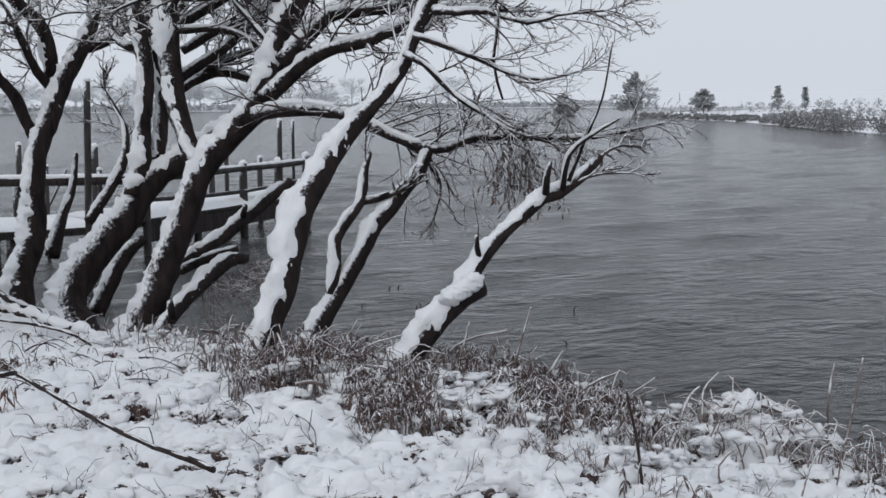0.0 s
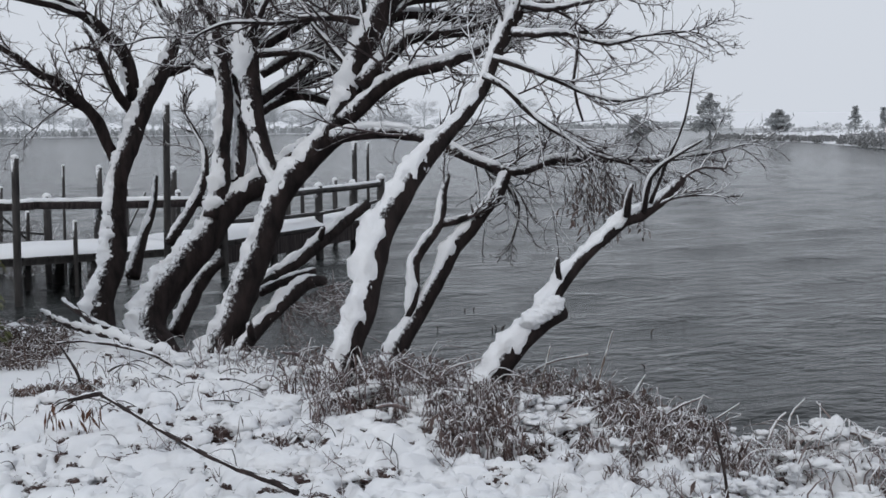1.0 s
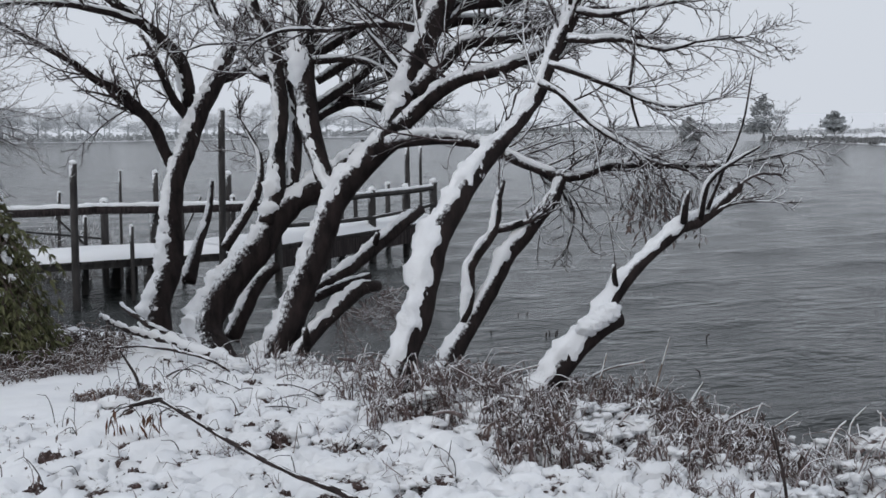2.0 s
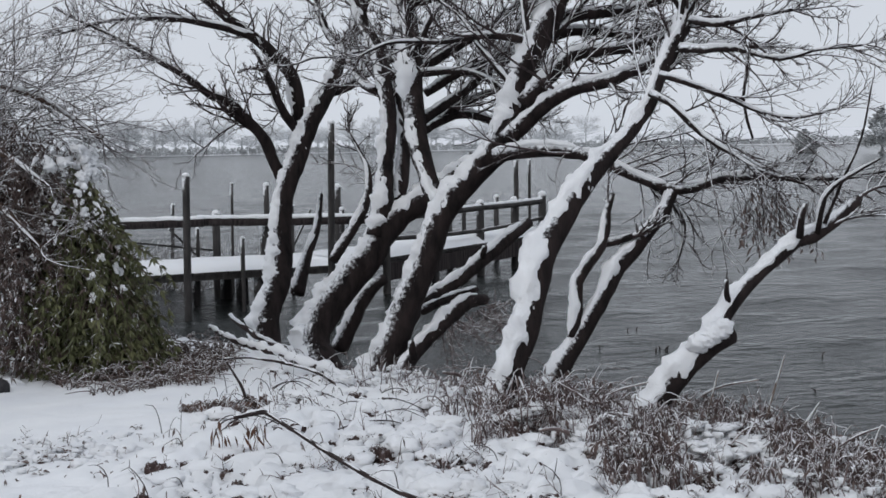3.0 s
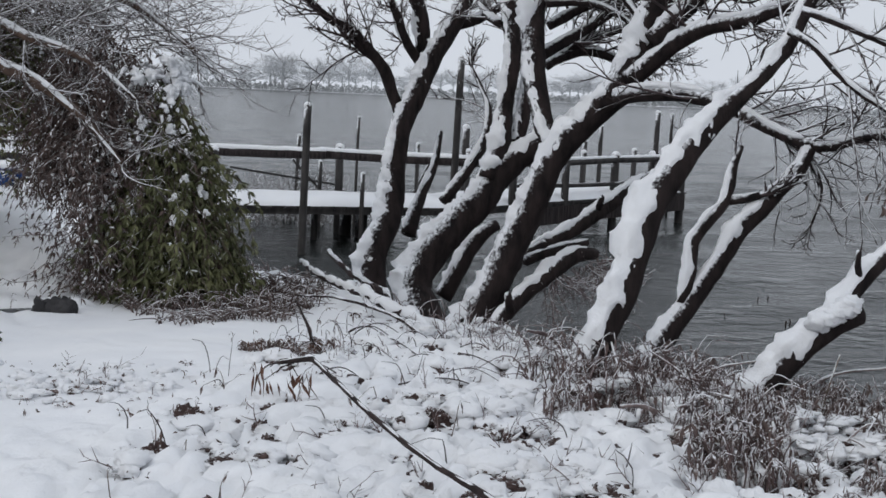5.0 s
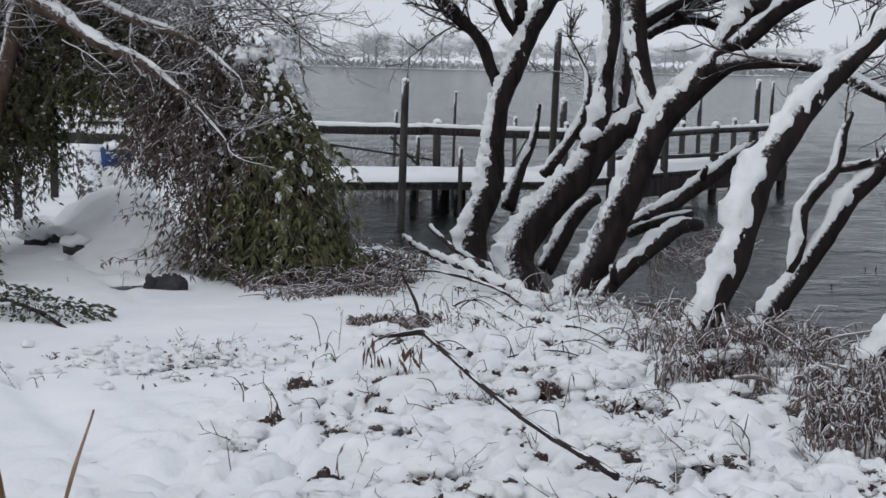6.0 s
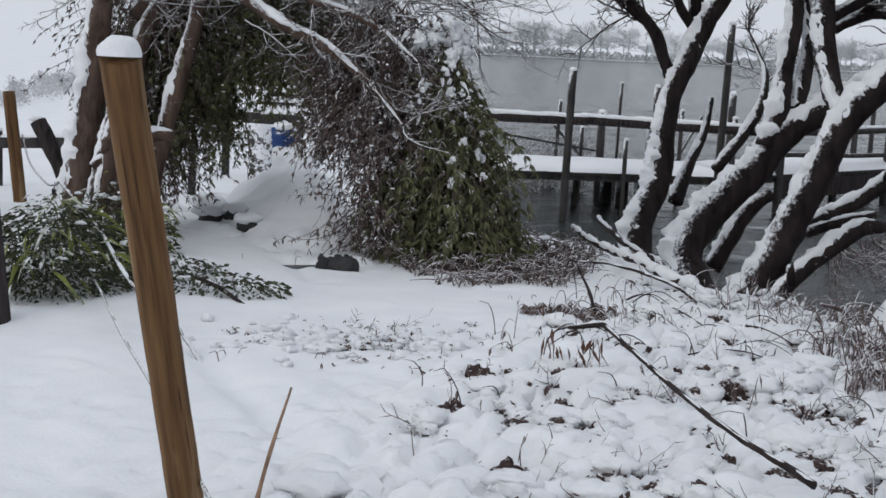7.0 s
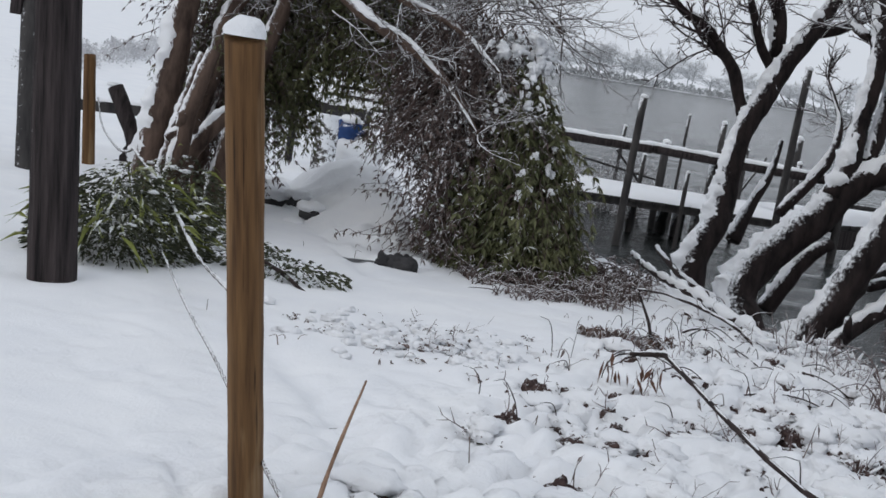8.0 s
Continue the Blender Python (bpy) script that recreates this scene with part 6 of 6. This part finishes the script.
arc_weeds("russet_bracken", "patch of russet bracken half buried in snow", 140, (-1.75, -1.3, 7.0, 7.3), (0.015, 0.05), RUSSET, 0.004, 1.6, 0.9)
arc_weeds("grass_tussock", "snow-bowed brown grass tussock at the water's edge", 150, (1.9, 2.8, 5.3, 5.85), (0.06, 0.18), FROZEN_STEM, 0.0045, 1.6, 0.2)
arc_weeds("grass_tussock", "rusty grass tuft on the bank lip", 120, (1.9, 2.3, 6.8, 7.2), (0.08, 0.2), RUSSET, 0.004, 1.2, 0.3)


m, lv, tuft, pillow = Mesh(), Mesh(), Mesh(), Mesh()
for a, b, r, dp in PITS:
    z = ground_z(a, b)
    for k in range(3 if r > 0.045 else 1):
        w = r * (0.50 if r > 0.045 else 0.7)
        tuft.blob((a + rnd.gauss(0, 0.3 * r) * (r > 0.045), b + rnd.gauss(0, 0.3 * r) * (r > 0.045), z - 0.08 * w), (w * rnd.uniform(0.8, 1.5), w * 0.8, w * rnd.uniform(0.6, 1.0)), a * 9 + k, 0.8, 10, 15)
    if rnd.random() < 0.6:
        pillow.blob((a + rnd.gauss(0, r * 0.4), b + 0.5 * r, z + r * rnd.uniform(0.2, 0.5)), (r * rnd.uniform(0.9, 1.6), r * rnd.uniform(0.8, 1.1), r * rnd.uniform(0.4, 0.6)), b * 9, 0.35, 12, 18)
    for k in range(2):
        w = r * rnd.uniform(0.25, 0.6)
        pillow.blob((a + rnd.gauss(0, r), b - r * rnd.uniform(0.2, 0.9), z + w * rnd.uniform(0.0, 0.6)), (w * rnd.uniform(1, 1.8), w, w * 0.8), k + b * 9, 0.65, 8, 11)
    for k in range(rnd.randrange(22, 44) if r > 0.045 else rnd.randrange(3, 18)):
        p = (a + rnd.gauss(0, r * 0.7), b - abs(rnd.gauss(0, r * 0.8)), z + rnd.uniform(-0.01, 0.03))
        s = rnd.uniform(0.01, 0.034)
        lv.blade(p, (rnd.gauss(0, 0.7), rnd.gauss(0, 0.7), rnd.uniform(-0.1, 0.8)), s, s * rnd.uniform(0.2, 0.45), 0.8)
    for k in range(int(rnd.random() < 0.5)):
        twig(m, (a + rnd.gauss(0, 0.3 * r), b, z), (rnd.gauss(0, 0.8), rnd.gauss(0, 0.6), rnd.uniform(0.1, 0.6)), rnd.uniform(0.07, 0.2), 0.0032, 1)
for k in range(60):
    x, y, w = rnd.uniform(0.3, 2.3), rnd.uniform(4.5, 5.5), rnd.uniform(0.035, 0.075)
    pillow.blob((x, y, ground_z(x, y) + 0.2 * w), (w * rnd.uniform(1.0, 1.5), w * rnd.uniform(0.8, 1.2), w * rnd.uniform(0.7, 1.0)), k, 0.5, 12, 18)
for k in range(110):
    x, y, w = rnd.gauss(-2.2, 0.30), rnd.gauss(6.12, 0.18), rnd.uniform(0.012, 0.035)
    pillow.blob((x, y, ground_z(x, y) + 0.3 * w), (w * rnd.uniform(1.0, 2.0), w * rnd.uniform(0.8, 1.4), w * rnd.uniform(0.5, 0.9)), k, 0.6, 7, 10)
tagged(part("hollow_leaves", lv.data(), DEAD_LEAF), "brown dead leaves showing in hollows of the snow", "leaf litter", kind="stuff")
tagged(part("dead_tufts", tuft.data(), SOIL), "tufts of dark rotted leaves showing under the snow", "leaf litter", kind="stuff")
tagged(part("snow_pillows", pillow.data(), SNOW_CAP), "small pillows of snow sitting on dead tufts", "snow", kind="stuff")
tagged(part("hollow_twigs", m.data(), WEED_BROWN), "dark twigs sticking out of hollows in the snow", "twigs", kind="stuff")


def litter(label, n, area, size, keep=None):
    m = Mesh()
    for k in range(n):
        x, y = rnd.uniform(area[0], area[1]), rnd.uniform(area[2], area[3])
        z = ground_z(x, y) + rnd.uniform(0.0, 0.03)
        s = rnd.uniform(*size)
        m.blade((x, y, z), (rnd.gauss(0, 1), rnd.gauss(0, 1), rnd.uniform(0.0, 0.7)), s, s * rnd.uniform(0.3, 0.5), 0.6)
    tagged(part("leaf_litter", m.data(), DEAD_LEAF), label, "leaf litter", kind="stuff")


litter("scattered brown leaves in a drift across the lawn", 70, (-2.7, -1.7, 5.8, 6.5), (0.012, 0.032))
litter("dead leaves caught between the snow lumps", 320, (-1.6, 1.6, 4.3, 7.6), (0.012, 0.034))

clods = Mesh()
for k in range(1100):
    x, y = rnd.uniform(-1.0, 3.3), rnd.uniform(4.2, 9.0)
    if not (bank_edge(0.15, 1.5)(x, y) and tufts(x, y, -0.3)):
        continue
    z = ground_z(x, y) + rnd.uniform(0.01, 0.09)
    for j in range(3):
        w = rnd.uniform(0.007, 0.028)
        clods.blob((x + rnd.gauss(0, 0.03), y + rnd.gauss(0, 0.03), z + rnd.gauss(0, 0.012)), (w * rnd.uniform(1, 2.2), w * rnd.uniform(0.8, 1.6), w * rnd.uniform(0.5, 0.9)), k + j, 0.75, 6, 8)
for k in range(46):
    q = rnd.random()
    x, y, z = 2.20 + 0.12 * q + rnd.gauss(0, 0.045), 5.80 - 0.20 * q + rnd.gauss(0, 0.04), 0.84 - 0.19 * q + rnd.gauss(0, 0.015)
    w = rnd.uniform(0.022, 0.048)
    clods.blob((x, y, z), (w * rnd.uniform(0.9, 1.5), w, w * rnd.uniform(0.6, 0.9)), k, 0.45, 10, 14)
for k in range(70):
    x, y = rnd.uniform(0.35, 1.75), rnd.uniform(5.3, 6.8)
    w = rnd.uniform(0.015, 0.045)
    clods.blob((x, y, ground_z(x, y) + rnd.uniform(0.0, 0.08)), (w * rnd.uniform(1, 1.8), w, w * rnd.uniform(0.6, 0.9)), k, 0.45, 9, 13)
for k in range(90):
    x, y = rnd.gauss(2.25, 0.28), rnd.gauss(5.75, 0.2)
    s = rnd.uniform(0.008, 0.03)
    clods.blob((x, y, ground_z(x, y) + rnd.uniform(0.02, 0.14)), (s * rnd.uniform(1, 2.2), s * 1.2, s * 0.8), k, 0.7, 6, 9)
tagged(part("loose_snow", clods.data(), SNOW_CAP), "pillows of snow sitting on the bent weeds", "snow", kind="stuff")

# ---- the far shores ----
def bare_crown(m, x, y, z, height, width, n):
    m.tube([(x, y, z - 0.5, height * 0.022), (x, y, z + height * 0.5, height * 0.016), (x + 0.1, y, z + height * 0.8, height * 0.006)], 5, cap=False)
    for k in range(n):
        a, up = rnd.uniform(0, 6.28), rnd.uniform(0.25, 0.75)
        p = (x, y, z + height * up)
        q = width * 0.5 * (1.2 - abs(up - 0.45)) * rnd.uniform(0.6, 1.0)
        b = (x + q * math.cos(a) * 0.6, y + q * math.sin(a) * 0.6, z + height * (up + rnd.uniform(0.08, 0.2)))
        e = (x + q * math.cos(a), y + q * math.sin(a), z + height * min(1.0, up + rnd.uniform(0.1, 0.38)))
        m.tube([(*p, 0.05), (*b, 0.035), (*e, 0.02)], 3, cap=False)
        for j in range(6):
            g = Vector(b).lerp(Vector(e), rnd.random())
            w = Vector((rnd.gauss(0, 1), rnd.gauss(0, 1), rnd.gauss(0.4, 0.7))).normalized() * width * 0.16
            m.tube([(*g, 0.028), (*(g + w), 0.014)], 3, cap=False)


def far_tree(label, x, y, height, width, n=46):
    z = ground_z(x, y)
    ob = thing("far_tree", label, "tree", "trees on the far shore")
    ob.location = (x, y, z)
    m = Mesh()
    bare_crown(m, 0, 0, 0, height, width, n)
    # the crown's paleness is haze held in the bark colour
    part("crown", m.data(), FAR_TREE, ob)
    return ob


first = [far_tree("bare broad-crowned tree, pale with painted haze across the lake", -72, 252, 6.0, 7.0), far_tree("bare broad-crowned tree, pale with painted haze across the lake", -66, 254, 5.0, 5.5, 36), far_tree("bare broad-crowned tree, pale with painted haze across the lake", -60, 256, 7.0, 6.5, 52)]
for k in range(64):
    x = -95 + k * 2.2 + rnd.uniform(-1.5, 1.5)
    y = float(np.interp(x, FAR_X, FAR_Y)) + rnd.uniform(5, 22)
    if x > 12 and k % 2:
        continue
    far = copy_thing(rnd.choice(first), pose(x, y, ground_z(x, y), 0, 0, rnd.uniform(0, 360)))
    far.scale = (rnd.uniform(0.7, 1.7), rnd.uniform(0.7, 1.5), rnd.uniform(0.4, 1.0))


def hedge(name, label, material, spots, height, each=26, leaf=0.35):
    """Scrub as many small ragged tufts."""
    m = Mesh()
    for x, y, s in spots:
        z = ground_z(x, y)
        hh = height * s
        for k in range(each):
            a, q, u = rnd.uniform(0, 6.28), rnd.random() ** 0.5, rnd.random()
            p = (x + q * hh * 0.8 * math.cos(a) * (1.1 - u), y + q * hh * 0.8 * math.sin(a) * (1.1 - u), z + hh * u)
            ln = leaf * rnd.uniform(0.5, 1.2)
            m.blade(p, (rnd.gauss(0, 0.7), rnd.gauss(0, 0.7), rnd.uniform(0.1, 1.2)), ln, ln * 0.45, 0.1)
    return tagged(part(name, m.data(), material), label, "hedge", kind="stuff")


# hedges and scrub get their haze from these lightened greys
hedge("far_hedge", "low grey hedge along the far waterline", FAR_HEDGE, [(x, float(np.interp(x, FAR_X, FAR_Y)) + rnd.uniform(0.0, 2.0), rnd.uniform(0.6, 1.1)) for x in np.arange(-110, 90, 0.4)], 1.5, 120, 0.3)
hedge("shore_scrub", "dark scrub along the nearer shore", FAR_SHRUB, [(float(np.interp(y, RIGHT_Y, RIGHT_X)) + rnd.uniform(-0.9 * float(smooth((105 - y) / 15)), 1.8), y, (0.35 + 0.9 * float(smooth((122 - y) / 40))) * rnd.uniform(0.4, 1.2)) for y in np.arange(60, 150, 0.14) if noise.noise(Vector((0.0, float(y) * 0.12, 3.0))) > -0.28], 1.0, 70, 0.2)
hedge("hill_scrub", "snow-dusted scrub scattered over the shore hill, greyed with painted haze", HAZE_FROSTED, [(float(np.interp(y, RIGHT_Y, RIGHT_X)) + rnd.uniform(6, 60), y + rnd.uniform(-3, 3), rnd.uniform(0.3, 1.5)) for y in np.arange(60, 160, 0.22)], 0.7, 30, 0.25)
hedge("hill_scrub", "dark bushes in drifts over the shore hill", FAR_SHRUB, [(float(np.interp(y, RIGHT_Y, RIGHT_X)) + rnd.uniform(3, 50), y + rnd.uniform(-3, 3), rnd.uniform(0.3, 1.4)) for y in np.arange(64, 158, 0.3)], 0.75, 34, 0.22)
hedge("lawn_hedge", "ragged hedge beyond the snowy lawn", HAZE_FROSTED, [(-15 - 0.55 * k * 0.2 + rnd.uniform(-0.4, 0.4), 19 + k * 0.2 * 1.15 + rnd.uniform(-0.4, 0.4), rnd.uniform(0.5, 1.2)) for k in range(110)], 0.42, 150, 0.065)
m = Mesh()
for k in range(150):
    x, y = rnd.gauss(-5.15, 0.55), rnd.gauss(20.6, 0.5)
    twig(m, (x, y, -0.05), (rnd.gauss(0, 0.5), rnd.gauss(0, 0.4), rnd.uniform(0.5, 1.2)), rnd.uniform(0.4, 0.85), 0.007, 0)
tagged(part("water_bush", m.data(), PALE_TWIG), "leafless grey bush standing in the shallows by the jetty", "bush", kind="stuff")


def pine(label, x, y, height, width, layered=True):
    z = ground_z(x, y)
    ob = thing("pine", label, "tree", "conifers on the shore")
    m = Mesh()
    m.tube([(x, y, z - 0.3, height * 0.03), (x, y, z + height * 0.95, height * 0.008)], 6)
    part("trunk", m.data(), FAR_SHRUB, ob)
    m = Mesh()
    plates = 16 if layered else 10
    for k in range(plates):
        u = (k + rnd.random()) / plates
        w = width * 0.5 * ((math.sin(math.pi * min(1.0, 0.25 + 0.75 * u)) if layered else 1.05 - u) * rnd.uniform(0.55, 1.1))
        a, lo = rnd.uniform(0, 6.28), 0.18 if layered else 0.08
        cx, cy = x + 0.5 * w * math.cos(a), y + 0.5 * w * math.sin(a)
        for j in range(300 if layered else 110):
            b, q = rnd.uniform(0, 6.28), rnd.random() ** 0.5
            p = (cx + 0.75 * w * q * math.cos(b), cy + 0.75 * w * q * math.sin(b), z + height * (lo + (1 - lo) * u) + rnd.gauss(0, 0.03 * height) - 0.1 * q * w)
            ln = rnd.uniform(0.14, 0.4)
            m.blade(p, (math.cos(b), math.sin(b), rnd.uniform(-0.2, 0.6)), ln, ln * 0.5, 0.2)
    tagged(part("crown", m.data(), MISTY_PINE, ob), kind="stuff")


pine("wide-crowned pine at the point of the nearer shore", 42.4, 153, 4.9, 4.9)
pine("wide-crowned pine on the shore hill", 48.3, 146, 3.1 - ground_z(48.3, 146), 2.8)
pine("small pointed conifer on the shore hill", 57.0, 146, 3.4 - ground_z(57.0, 146), 1.6, False)
pine("small pointed conifer on the shore hill", 59.8, 145, 3.3 - ground_z(59.8, 145), 0.7, False)
pine("low round conifer on the shore", 37, 168, 3.2, 3.6)
